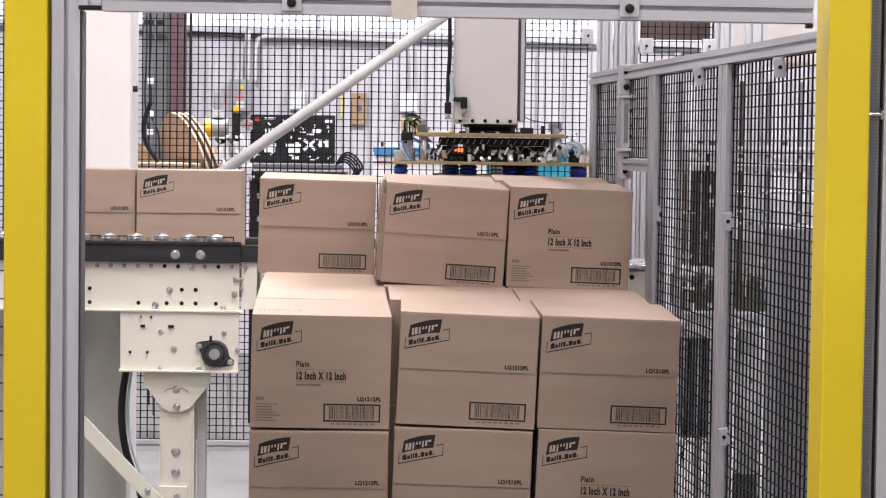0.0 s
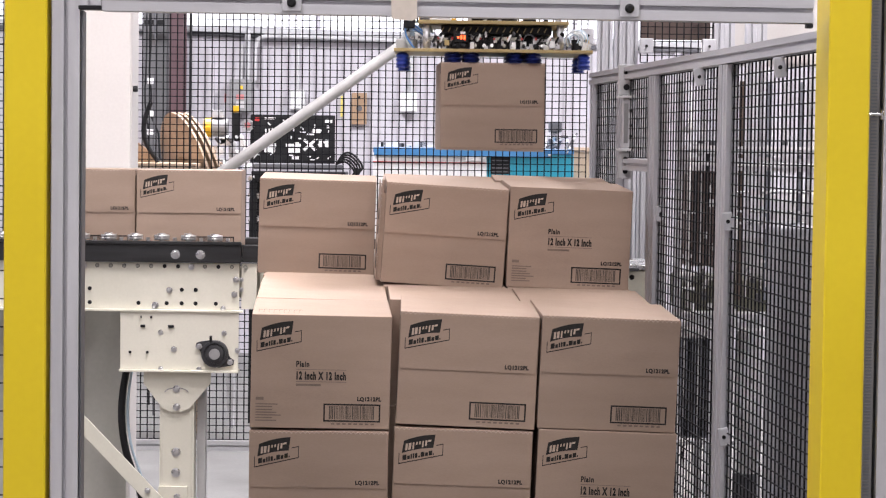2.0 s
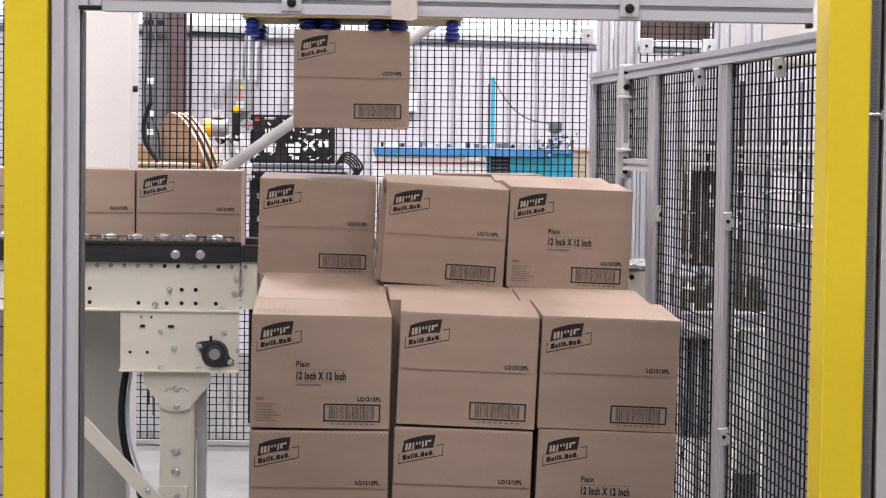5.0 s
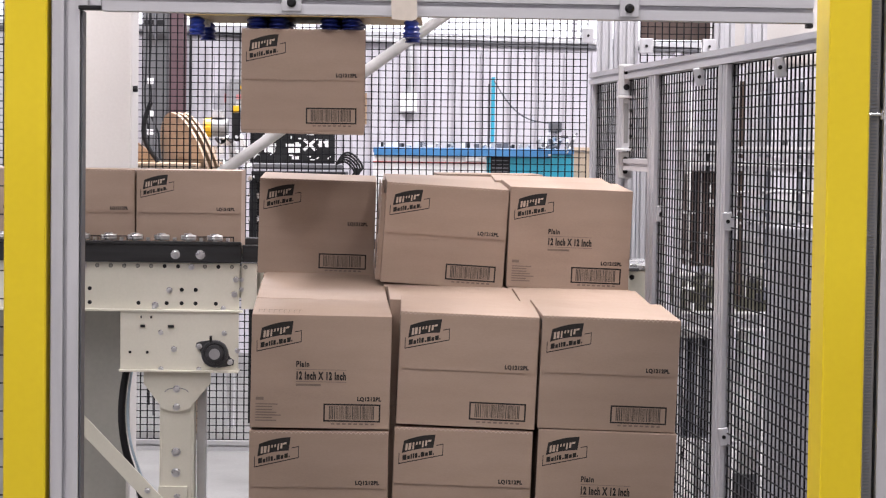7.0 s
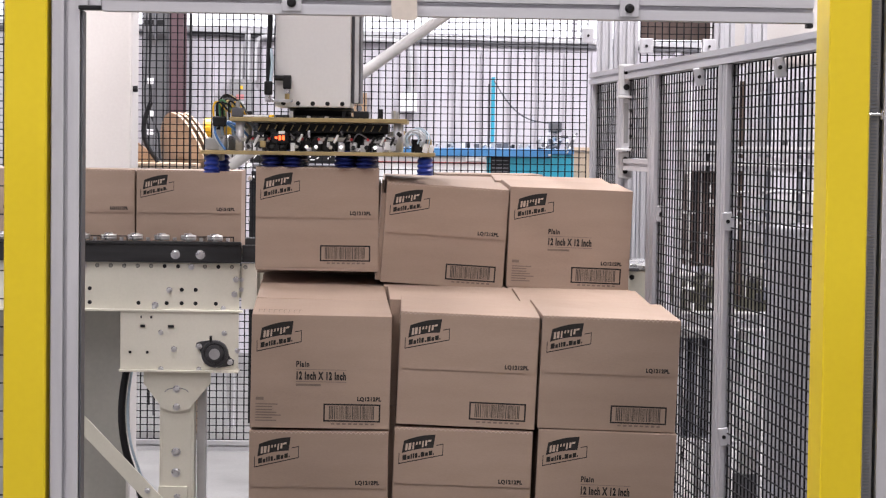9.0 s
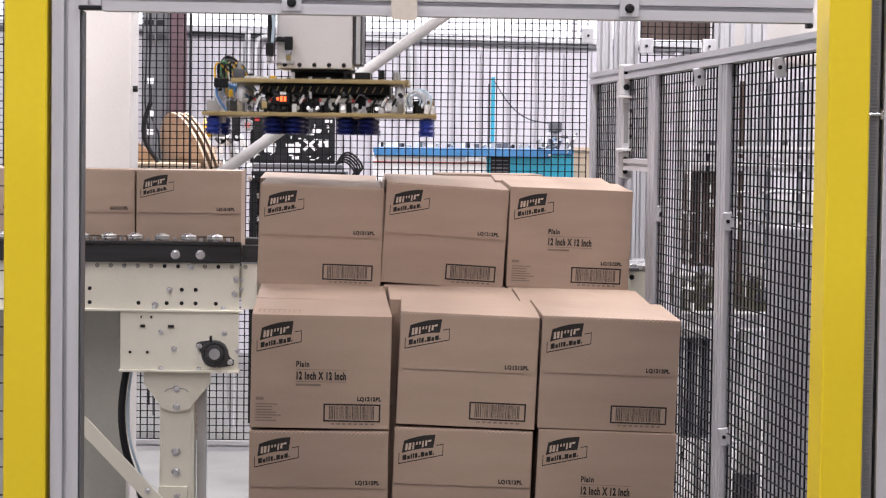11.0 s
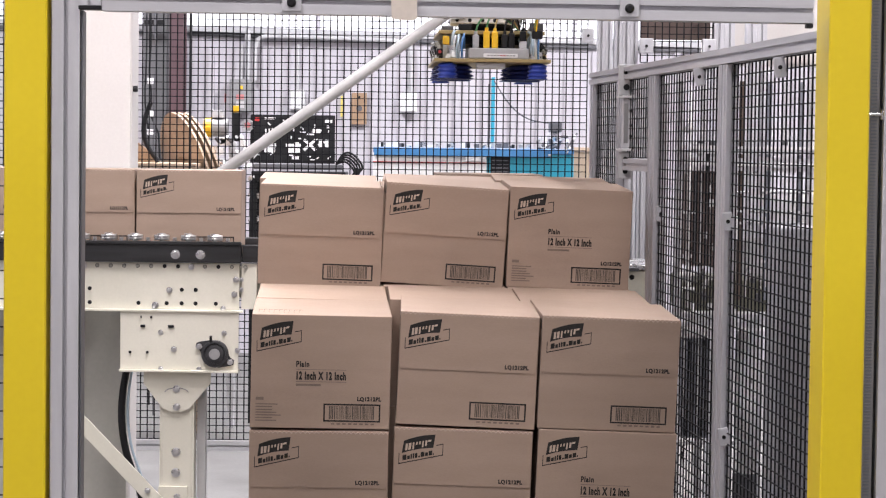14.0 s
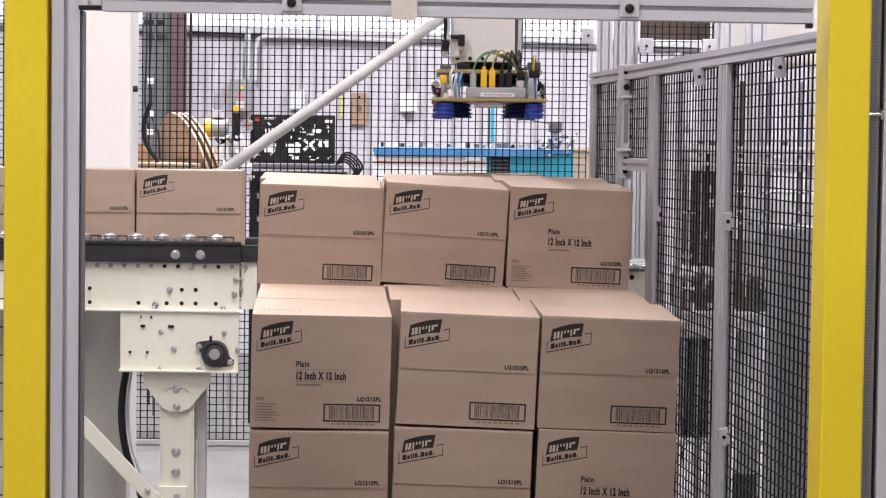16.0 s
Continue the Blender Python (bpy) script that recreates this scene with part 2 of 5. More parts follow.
def ribbed_wall():
    """Sheet-metal wall with upright ribs, its trim rail and the bright translucent strip above."""
    bm = bmesh.new()
    cuboid(bm, -7, 7, 16.36, 16.54, 0, 5.6)
    wall = tagged(link("wall_north", bm, WALL), "pale ribbed sheet-metal wall behind the cell", "wall", kind="structure")
    rib = None
    x = -4.62
    while x < 5.0:
        if rib is None:
            rib = part("rib", plate_xz([(-0.022, 0), (0.022, 0), (0.022, 2.30), (-0.022, 2.30)], -0.055, 0.0), WALL, wall)
            rib.matrix_basis = pose(x, 16.36, 0.0)
        else:
            again(rib, wall, pose(x, 16.36, 0.0))
        x += 0.205
    rise = Matrix.Translation((1.0, 0, 2.34)) @ Matrix.Rotation(radians(1.15), 4, "Y") @ Matrix.Translation((-1.0, 0, -2.34))
    strips = [part("trim_rail", box(-6.7, 6.7, 16.322, 16.352, 2.322, 2.347, 0.004), DARK_GREY, wall, "dark trim rail"),
              part("trim_flashing", box(-6.7, 6.7, 16.33, 16.352, 2.357, 2.392, 0.004), LIGHT_GREY, wall),
              part("trim_pipe", rod((-1.9, 16.29, 2.3485), (-0.35, 16.29, 2.335), 0.007, 10), BLACK, wall, "thin black pipe along the trim")]
    for px in range(7):
        strips.append(part("translucent_panel", box(-6.7 + px * 1.92, -6.7 + px * 1.92 + 1.88, 16.325, 16.34, 2.40, 2.98), DAYLIGHT, wall, "bright translucent daylight panel"))
    for strip in strips:
        strip.matrix_basis = rise
    return wall


ribbed_wall()


def ceiling_light(x, y):
    t = tagged(empty("ceiling_light", pose(x, y, 5.0)), "long white fluorescent ceiling light, added out of view", "ceiling light", group="ceiling lights of the hall")
    part("housing", box(-0.28, 0.28, -1.15, 1.15, 0.0, 0.09, 0.01), LIGHT_GREY, t)
    part("diffuser", box(-0.25, 0.25, -1.1, 1.1, -0.02, -0.002, 0.004), LAMP_GLOW, t)
    for sy in (-0.8, 0.8):
        part("hanger", rod((0, sy, 0.09), (0, sy, 0.6), 0.006, 8), STEEL, t)
    return t


# An unseen fixture is added over every lamp.
for lx, ly, lp, lc in LAMPS:
    ceiling_light(lx, ly)


# ---- extruded frame pieces ----
def slotted(w, d, lanes_w=1, lanes_d=1):
    """Outline of a slotted profile, counter-clockwise."""
    pts = []
    corners = [(-w / 2, -d / 2), (w / 2, -d / 2), (w / 2, d / 2), (-w / 2, d / 2)]
    for k in range(4):
        a, b = Vector(corners[k]), Vector(corners[(k + 1) % 4])
        e = (b - a).normalized()
        inward = Vector((-e.y, e.x))
        n = lanes_w if k % 2 == 0 else lanes_d
        L = (b - a).length
        lane = L / n
        g, deep = min(0.0085, lane * 0.25) / 2, min(0.013, min(w, d) * 0.29)
        pts.append(a)
        for q in range(n):
            c = a + e * lane * (q + 0.5)
            lip, wide = deep * 0.28, g + min(0.0045, lane * 0.13)
            pts += [c - e * g, c - e * g + inward * lip, c - e * wide + inward * lip, c - e * g * 0.7 + inward * deep,
                    c + e * g * 0.7 + inward * deep, c + e * wide + inward * lip, c + e * g + inward * lip, c + e * g]
            if q < n - 1:
                m = a + e * lane * (q + 1)
                pts += [m - e * 0.0012, m + inward * 0.0015, m + e * 0.0012]
    return [(p.x, p.y) for p in pts]


def extruded(name, outline, length, m, mat):
    """The outline in x-y drawn out along z, then posed."""
    bm = bmesh.new()
    lo = [bm.verts.new((x, y, 0)) for x, y in outline]
    hi = [bm.verts.new((x, y, length)) for x, y in outline]
    n = len(outline)
    bm.faces.new(list(reversed(lo)))
    bm.faces.new(hi)
    for i in range(n):
        bm.faces.new((lo[i], lo[(i + 1) % n], hi[(i + 1) % n], hi[i]))
    ob = link(name, bm, mat)
    ob.matrix_basis = m
    return ob


def upright(x, y, z0, z1, w=0.045, d=0.045, lanes=1, mat=None):
    """An upright slotted aluminium profile."""
    return (extruded("upright_profile", slotted(w, d, lanes, 1), z1 - z0, pose(x, y, z0), mat or ALU),)


def rail(a, b, w=0.045, h=0.045, mat=None):
    """A level slotted profile from a to b."""
    d = Vector(b) - Vector(a)
    m = Matrix.Translation(a) @ Matrix.Rotation(math.atan2(d.y, d.x), 4, "Z") @ Matrix.Rotation(math.pi / 2, 4, "Y") @ Matrix.Rotation(math.pi / 2, 4, "Z")
    return (extruded("rail_profile", slotted(w, h), d.length, m, mat or ALU),)


def under(parent, *obs):
    for o in obs:
        o.parent = parent
    return obs[-1]


def under_all(parent, obs):
    under(parent, *obs)
    return obs


def mesh_net(name, x0, x1, z0, z1, dx, dz, y=0.0, w=0.0022, parent=None, thin=0.7):
    """Welded wire net in the x-z plane."""
    bars = []
    n = int((x1 - x0) / dx)
    for i in range(n + 1):
        x = x0 + (x1 - x0) * i / n
        bars.append((x - w, x + w, y - w, y + w, z0, z1))
    n = int((z1 - z0) / dz)
    for i in range(n + 1):
        z = z0 + (z1 - z0) * i / n
        bars.append((x0, x1, y + w, y + 2.6 * w, z - thin * w, z + thin * w))
    return tagged(many(name, bars, WIRE, parent, "black welded wire mesh"), kind="stuff")


# ---- back fence of the cell ----
def back_fence():
    f = tagged(empty("back_fence", pose(0, 2.527, 0.11)), "black wire mesh safety fence in aluminium frame", "safety fence")
    mesh_net("wire_mesh", -2.9, 0.62, 0.17, 2.72, 0.0303, 0.0306, 7.0, 0.0025, f)
    under(f, *rail((-2.9, 7.0, 0.145), (0.62, 7.0, 0.145)))
    under(f, *rail((-2.9, 7.0, 2.75), (0.62, 7.0, 2.75)))
    for x in (-2.9, -1.113):
        bm = box(x - 0.004, x + 0.004, 6.985, 7.015, -0.109, 2.72, 0.002)
        part("post", bm, BLACK, f)
    for x, z in ((0.618, 1.96), (0.618, 0.8)):
        part("panel_clip", box(x - 0.026, x + 0.026, 6.95, 6.968, z - 0.033, z + 0.033, 0.004), ALU_DULL, f, "grey panel clip")
        part("clip_bolt", rod((x, 6.952, z), (x, 6.942, z), 0.006, 10), BLACK, f)
    return f


back_fence()


# ---- tall profiles and net behind the side fence ----
def tall_guard():
    g = tagged(empty("tall_guard_frame", pose(0, 2.527, 0.11)), "tall aluminium profile frame with black wire mesh", "guard frame")
    for x, w, n in ((0.695, 0.066, 2), (0.787, 0.104, 3)):
        under(g, *upright(x, 7.02, -0.109, 3.1, w, 0.06, n, mat=ALU_DULL))
    under(g, *upright(1.215, 7.02, -0.109, 3.1, 0.09, 0.06, 2, mat=ALU_DULL))
    under(g, *upright(1.36, 7.05, -0.109, 3.1, 0.09, 0.06, 2, mat=ALU_DULL))
    mesh_net("wire_mesh", 0.85, 1.165, 1.85, 3.0, 0.0303, 0.0306, 7.0, 0.0025, g)
    under(g, *rail((0.84, 7.02, 1.815), (1.17, 7.02, 1.815), mat=ALU_DULL))
    for x in (0.872, 1.145):
        part("panel_clip", box(x - 0.03, x + 0.03, 6.95, 6.968, 1.887, 1.953, 0.004), ALU_DULL, g, "grey panel clip")
        part("clip_bolt", rod((x, 6.952, 1.92), (x, 6.942, 1.92), 0.006, 10), BLACK, g)
    part("brown_panel", box(0.862, 1.168, 7.12, 7.14, 1.955, 2.6, 0.003), BROWN_PANEL, g, "dull brown panel behind the mesh")
    under(g, *upright(0.872, 7.02, -0.109, 1.79, 0.055, 0.05, 2, mat=ALU_DULL))
    return g


tall_guard()


# ---- side fence, four bays that run away from the gate ----
TOP = 1.815


def along(y):
    """The fence's line on the floor: it draws in as it runs away from the gate."""
    return 1.151 - 0.1024 * y


def side_fence():
    f = tagged(empty("side_fence"), "aluminium profile fence with black wire mesh panels", "safety fence")
    w = 0.031
    stops = (4.02, 4.975, 5.79, 6.25, 6.75)
    turn = math.atan2(1.0, -0.1024)

    def net(y0, y1, z0):
        length = (y1 - y0) * math.hypot(1.0, 0.1024)
        n = mesh_net("wire_mesh", 0.0, length, z0, TOP - 0.038, 0.0316, 0.0245, 0.0, 0.0016, f, 0.8)
        n.matrix_basis = Matrix.Translation((along(y0) + 0.004, y0, 0)) @ Matrix.Rotation(turn, 4, "Z")

    for y in stops[1:4]:
        (p,) = upright(0, 0, 0.0, TOP - 0.036, w, w, mat=ALU_DULL)
        p.matrix_basis = pose(along(y), y, 0, 0, 0, math.degrees(turn) - 90)
        p.parent = f
    for y0, y1 in zip(stops, stops[1:]):
        a, b = y0 + 0.0165, y1 - 0.062
        for ys in (y1 - 0.0395,):
            (p,) = upright(0, 0, 1.525 if y0 == 5.79 else 0.124, TOP - 0.0365, 0.026, 0.042, mat=ALU_DULL)
            p.matrix_basis = pose(along(ys), ys, p.matrix_basis.translation.z, 0, 0, math.degrees(turn) - 90)
            p.parent = f
        under(f, *rail((along(y0), y0, TOP - 0.0175), (along(y1), y1, TOP - 0.0175), 0.031, 0.035, mat=ALU_DULL))
        if y0 == 5.79:
            net(a, b, 1.56)
            under(f, *rail((along(a), a, 1.54), (along(b), b, 1.54), 0.031, 0.032, mat=ALU_DULL))
        else:
            net(a, b, 0.16)
            under(f, *rail((along(a), a, 0.14), (along(b), b, 0.14), 0.031, 0.032, mat=ALU_DULL))
    for y, z, side in ((5.22, 1.758, -0.012), (4.47, 1.755, -0.012), (4.933, 1.424, -0.004), (5.745, 1.415, 0.008), (4.933, 0.935, -0.004)):
        x = along(y) + side
        c = part("panel_clip", box(-0.012, 0.012, -0.005, 0.005, -0.021, 0.021, 0.003), ALU_DULL, f, "grey panel clip")
        c.matrix_basis = pose(x, y - 0.024, z, 0, -9 if side < 0 else 0, 0)
        part("clip_arm", box(-0.004, 0.004, 0.005, 0.028, -0.014, 0.02, 0.002), DARK_GREY, c)
        part("clip_bolt", rod((0, -0.005, 0), (0, -0.008, 0), 0.0045, 10), BLACK, c)
    hx, hy = along(6.2) - 0.004, 6.2
    block = part("hinge_block", box(hx - 0.022, hx + 0.024, hy - 0.04, hy - 0.016, 1.735, 1.822, 0.004), LIGHT_GREY, f, "pale grey hinge block")
    for z in (1.758, 1.80):
        part("bolt", rod((hx, hy - 0.047, z), (hx, hy - 0.039, z), 0.009, 10), BLACK, block)
    handle = part("pull_handle", box(hx - 0.010, hx + 0.020, hy - 0.045, hy - 0.030, 1.585, 1.725, 0.003), ALU, f, "grey pull handle")
    part("grip_recess", box(hx - 0.006, hx + 0.006, hy - 0.0475, hy - 0.0455, 1.60, 1.712, 0.001), MID_GREY, handle)
    for z in (1.727, 1.578):
        part("grip_end", box(hx - 0.026, hx + 0.022, hy - 0.062, hy - 0.018, z, z + 0.007, 0.002), PANEL_WHITE, handle)
    for z in (1.62, 1.65, 1.69):
        part("bolt", rod((hx + 0.013, hy - 0.0455, z), (hx + 0.013, hy - 0.049, z), 0.0042, 8), BLACK, handle)
    low = part("hinge_block", box(hx - 0.02, hx + 0.02, hy - 0.04, hy - 0.017, 1.50, 1.575, 0.004), LIGHT_GREY, f)
    for z in (1.52, 1.555):
        part("bolt", rod((hx, hy - 0.047, z), (hx, hy - 0.039, z), 0.007, 10), BLACK, low)
    return f


side_fence()


# ---- the gate in front ----
def gate():
    g = tagged(empty("gate_frame", pose(0, 1.05, -0.01)), "aluminium gate frame with yellow guard channels", "gate frame")
    y = 2.9
    # yellow channels, folded sheet
    for xa, xb, depth in ((-0.799, -0.722, 0.045), (0.694, 0.770, 0.135)):
        t, r = 0.005, 0.003
        outline = [(xa, y + depth), (xa, y + r), (xa + r, y), (xb - r, y), (xb, y + r), (xb, y + depth), (xb - t, y + depth), (xb - t, y + t), (xa + t, y + t), (xa + t, y + depth)]
        c = extruded("yellow_channel", outline, 2.4, pose(0, 0, 0), YELLOW)
        c.parent = g
        c["label"] = "yellow painted guard channel"
    under(g, *upright(-0.688, y + 0.03, 0.0, 2.4, 0.05, 0.05))
    under(g, *upright(-0.735, y + 0.075, 0.0, 2.4, 0.045, 0.045))
    under(g, *upright(0.8245, y + 0.04, 0.0, 2.4, 0.05, 0.05))
    seal = part("edge_seal", box(0.7725, 0.7955, y + 0.035, y + 0.06, 0.0, 2.4, 0.002), MID_GREY, g, "grey toothed edge seal")
    for k in range(170):
        z = 0.92 + 0.0062 * k
        part("tooth", box(0.7785, 0.7895, y + 0.0315, y + 0.0345, z, z + 0.0026), SLATE, seal)
    part("seal_lip", box(0.7958, 0.7985, y + 0.03, y + 0.05, 0.0, 2.4), BLACK, g)
    (top_rail,) = under_all(g, rail((-0.622, y + 0.02, 1.8555), (0.665, y + 0.02, 1.8555), 0.045, 0.045))
    slope = Matrix.Translation((-0.662, y + 0.02, 1.8555)) @ Matrix.Rotation(radians(0.27), 4, "Y") @ Matrix.Translation((0.662, -y - 0.02, -1.8555))
    top_rail.matrix_basis = slope @ top_rail.matrix_basis
    for x in (-0.279, 0.331):
        z = 1.8494 - 0.0047 * (x + 0.279)
        t = part("rail_bracket", box(x - 0.018, x + 0.018, y - 0.008, y - 0.003, z - 0.014, z + 0.032, 0.002), ALU, g, "grey bracket plate")
        part("bolt_head", lathe([(0.0085, 0), (0.0085, 0.004), (0.005, 0.007)], 16, "Y"), BLACK, t).matrix_basis = pose(x, y - 0.008, z + 0.002)
    # short upright end of the corner joint with its cap
    under(g, *upright(-0.6425, y + 0.008, 1.842, 2.2, 0.038, 0.03))
    part("corner_cap", box(-0.664, -0.622, y - 0.009, y + 0.026, 1.834, 1.8415, 0.002), BLACK, g, "black end cap of the corner profile")
    part("edge_seal", box(-0.6615, -0.6585, y + 0.01, y + 0.05, 0.0, 1.833, 0.001), DARK_GREY, g)
    part("corner_bracket", box(0.652, 0.664, y - 0.004, y + 0.02, 1.818, 1.826, 0.002), BLACK, g)
    part("striker_pin", rod((0.772, y + 0.027, 1.664), (0.799, y + 0.027, 1.664), 0.003, 10), STEEL, g)
    part("striker_pin", rod((0.799, y + 0.027, 1.655), (0.799, y + 0.027, 1.673), 0.004, 10), STEEL, g)
    part("cable_tie", box(0.806, 0.822, y - 0.012, y - 0.006, 1.74, 1.76, 0.002), BLACK, g)
    return g


gate()
tag = tagged(link("paper_tag", plate_xz([(-0.101, 1.90), (-0.053, 1.90), (-0.052, 1.815), (-0.061, 1.811), (-0.098, 1.8135)], 3.936, 3.938), PAPER),
             "blank cream paper tag taped to the gate rail", "tag")


def outer_fence(xa, xb, name):
    f = tagged(empty(name, pose(0, 1.083, 0)), "black wire mesh fence panel beside the gate", "safety fence")
    mesh_net("wire_mesh", xa, xb, 0.12, 2.35, 0.06, 0.0525, 3.0, 0.0018, f)
    under(f, *upright(xa if xa < 0 else xb, 3.0, 0.0, 2.4))
    under(f, *rail((xa, 3.0, 2.37), (xb, 3.0, 2.37)))
    under(f, *rail((xa, 3.0, 0.10), (xb, 3.0, 0.10)))
    return f


outer_fence(-1.9, -0.79, "outer_fence")
outer_fence(0.86, 1.9, "outer_fence")


# ---- cartons ----
CW, CD, CH = 0.3192, 0.315, 0.261
FY = -CD / 2


def slanted(u0, v0, u1, v1, drop0, drop1, y):
    """A slanted flat print patch: left edge u0 from v0 down drop0, right edge u1 from v1 down drop1; v is measured from the top."""
    X = lambda u: -CW / 2 + u
    Z = lambda v: CH - v
    bm = bmesh.new()
    bm.faces.new([bm.verts.new(p) for p in ((X(u0), y, Z(v0 + drop0)), (X(u1), y, Z(v1 + drop1)), (X(u1), y, Z(v1)), (X(u0), y, Z(v0)))])
    return bm


def patch(bm, u0, v0, u1, v1, y):
    X, Z = -CW / 2, CH
    bm.faces.new([bm.verts.new(p) for p in ((X + u0, y, Z - v1), (X + u1, y, Z - v1), (X + u1, y, Z - v0), (X + u0, y, Z - v0))])


def bmesh_data(name, bm, mat):
    me = bpy.data.meshes.new(name)
    bm.to_mesh(me)
    bm.free()
    me.materials.append(mat)
    return me


def logo_data(y):
    """A dark curved badge over an outlined slanted label, with plain bars."""
    bm = bmesh.new()
    X, Z = -CW / 2, CH
    n = 8
    top, low = [], []
    for i in range(n + 1):
        s = i / n
        u = 0.019 + 0.076 * s
        top.append(bm.verts.new((X + u + 0.004 * (1 - s), y, Z - (0.031 - 0.017 * s - 0.0035 * math.sin(math.pi * s)))))
        low.append(bm.verts.new((X + u - 0.004 * s, y, Z - (0.060 - 0.015 * s - 0.003 * math.sin(math.pi * s)))))
    for i in range(n):
        bm.faces.new((low[i], low[i + 1], top[i + 1], top[i]))
    t = 0.0016
    L, R = 0.012, 0.114

    def quad(pts):
        bm.faces.new([bm.verts.new((X + a, y + 0.0001, Z - b)) for a, b in pts])
    quad(((L, 0.085), (L + t, 0.085), (L + t, 0.060), (L, 0.0595)))
    quad(((R - t, 0.061), (R, 0.061), (R, 0.035), (R - t, 0.035)))
    quad(((L, 0.086), (R, 0.062), (R, 0.0598), (L, 0.0838)))
    quad(((0.098, 0.040), (R, 0.0365), (R, 0.0345), (0.098, 0.038)))
    # a broken dark bar in the outlined label
    for a, b, h in ((0.021, 0.030, 0.012), (0.0315, 0.038, 0.0085), (0.0395, 0.043, 0.011), (0.0445, 0.048, 0.012), (0.0495, 0.055, 0.011), (0.057, 0.061, 0.004), (0.0625, 0.071, 0.011), (0.0725, 0.079, 0.0085), (0.081, 0.089, 0.0105), (0.0905, 0.093, 0.004)):
        za, zb = 0.0765 - 0.22 * (a - 0.022), 0.0765 - 0.22 * (b - 0.022)
        quad(((a, za), (b, zb), (b, zb - h), (a, za - h)))
    return bmesh_data("logo_badge", bm, INK)


def logo_bars_data(y):
    bm = bmesh.new()
    X, Z = -CW / 2, CH
    for a, b, c in ((0.0265, 0.0315, 0.016), (0.0335, 0.0395, 0.0155), (0.0425, 0.0465, 0.016), (0.0505, 0.054, 0.007), (0.0575, 0.061, 0.007), (0.0645, 0.068, 0.015), (0.0715, 0.076, 0.0125), (0.0775, 0.085, 0.0045)):
        za, zb = 0.0375 - 0.20 * (a - 0.027), 0.0375 - 0.20 * (b - 0.027)
        bm.faces.new([bm.verts.new((X + u, y - 0.0004, Z - v)) for u, v in ((a, za + c), (b, zb + c), (b + 0.001, zb), (a + 0.001, za))])
    return bmesh_data("logo_bars", bm, CARD_EDGE)


def barcode_frame_data(y, v0):
    bm = bmesh.new()
    u0, u1, v1, t = 0.1672, 0.2978, v0 + 0.0418, 0.0036
    patch(bm, u0, v0, u1, v0 + t, y)
    patch(bm, u0, v1 - t, u1, v1, y)
    patch(bm, u0, v0 + t, u0 + t, v1 - t, y)
    patch(bm, u1 - t, v0 + t, u1, v1 - t, y)
    return bmesh_data("barcode_frame", bm, INK)


def barcode_data(y, v0):
    bm = bmesh.new()
    u0, u1, v1 = 0.168, 0.297, v0 + 0.041
    rng = random.Random(5)
    u = u0 + 0.012
    while u < u1 - 0.014:
        w = rng.choice((0.0009, 0.0014, 0.0022))
        patch(bm, u, v0 + 0.005, u + w, v1 - 0.005, y)
        u += w + rng.choice((0.0011, 0.0016, 0.0024))
    return bmesh_data("barcode", bm, INK_SOFT)


def faint_bars(rows, y, name):
    bm = bmesh.new()
    for u0, u1, v0, v1 in rows:
        patch(bm, u0, v0, u1, v1, y)
    return bmesh_data(name, bm, INK_FAINT)


def carton_body_data():
    bm = bmesh.new()
    cuboid(bm, -CW / 2, CW / 2, FY, CD / 2, 0.0, CH, 0.0014)
    return bmesh_data("carton_body", bm, CARD)


def flap_data():
    """The front flap, its top edge torn along a scalloped perforation."""
    x0, x1, z0, r = -CW / 2 + 0.003, CW / 2 - 0.003, CH - 0.131, 0.006
    pts = [(x0, z0 + r)] + [(x0 + r - r * math.cos(a), z0 + r - r * math.sin(a)) for a in (0.4, 0.8, 1.2)]
    pts += [(x0 + r, z0), (x1 - r, z0)] + [(x1 - r + r * math.sin(a), z0 + r - r * math.cos(a)) for a in (0.4, 0.8, 1.2)] + [(x1, z0 + r)]
    n = 30
    for i in range(2 * n, -1, -1):
        x = -CW / 2 + 0.0015 + (CW - 0.003) * i / (2 * n)
        pts.append((x, CH - 0.0040 + (0.0050 if i % 2 else 0.0)))
    return bmesh_data("front_flap", plate_xz(pts, FY - 0.0026, FY + 0.0005), CARD)


def torn_edge_data():
    """The pale torn rim along the flap's scallops."""
    n, pts = 30, []
    for i in range(2 * n + 1):
        pts.append((-CW / 2 + 0.0015 + (CW - 0.003) * i / (2 * n), CH - 0.0040 + (0.0050 if i % 2 else 0.0)))
    return bmesh_data("torn_edge", plate_xz(pts + [(x, z - 0.0022) for x, z in reversed(pts)], FY - 0.0030, FY - 0.0027), CARD_EDGE)


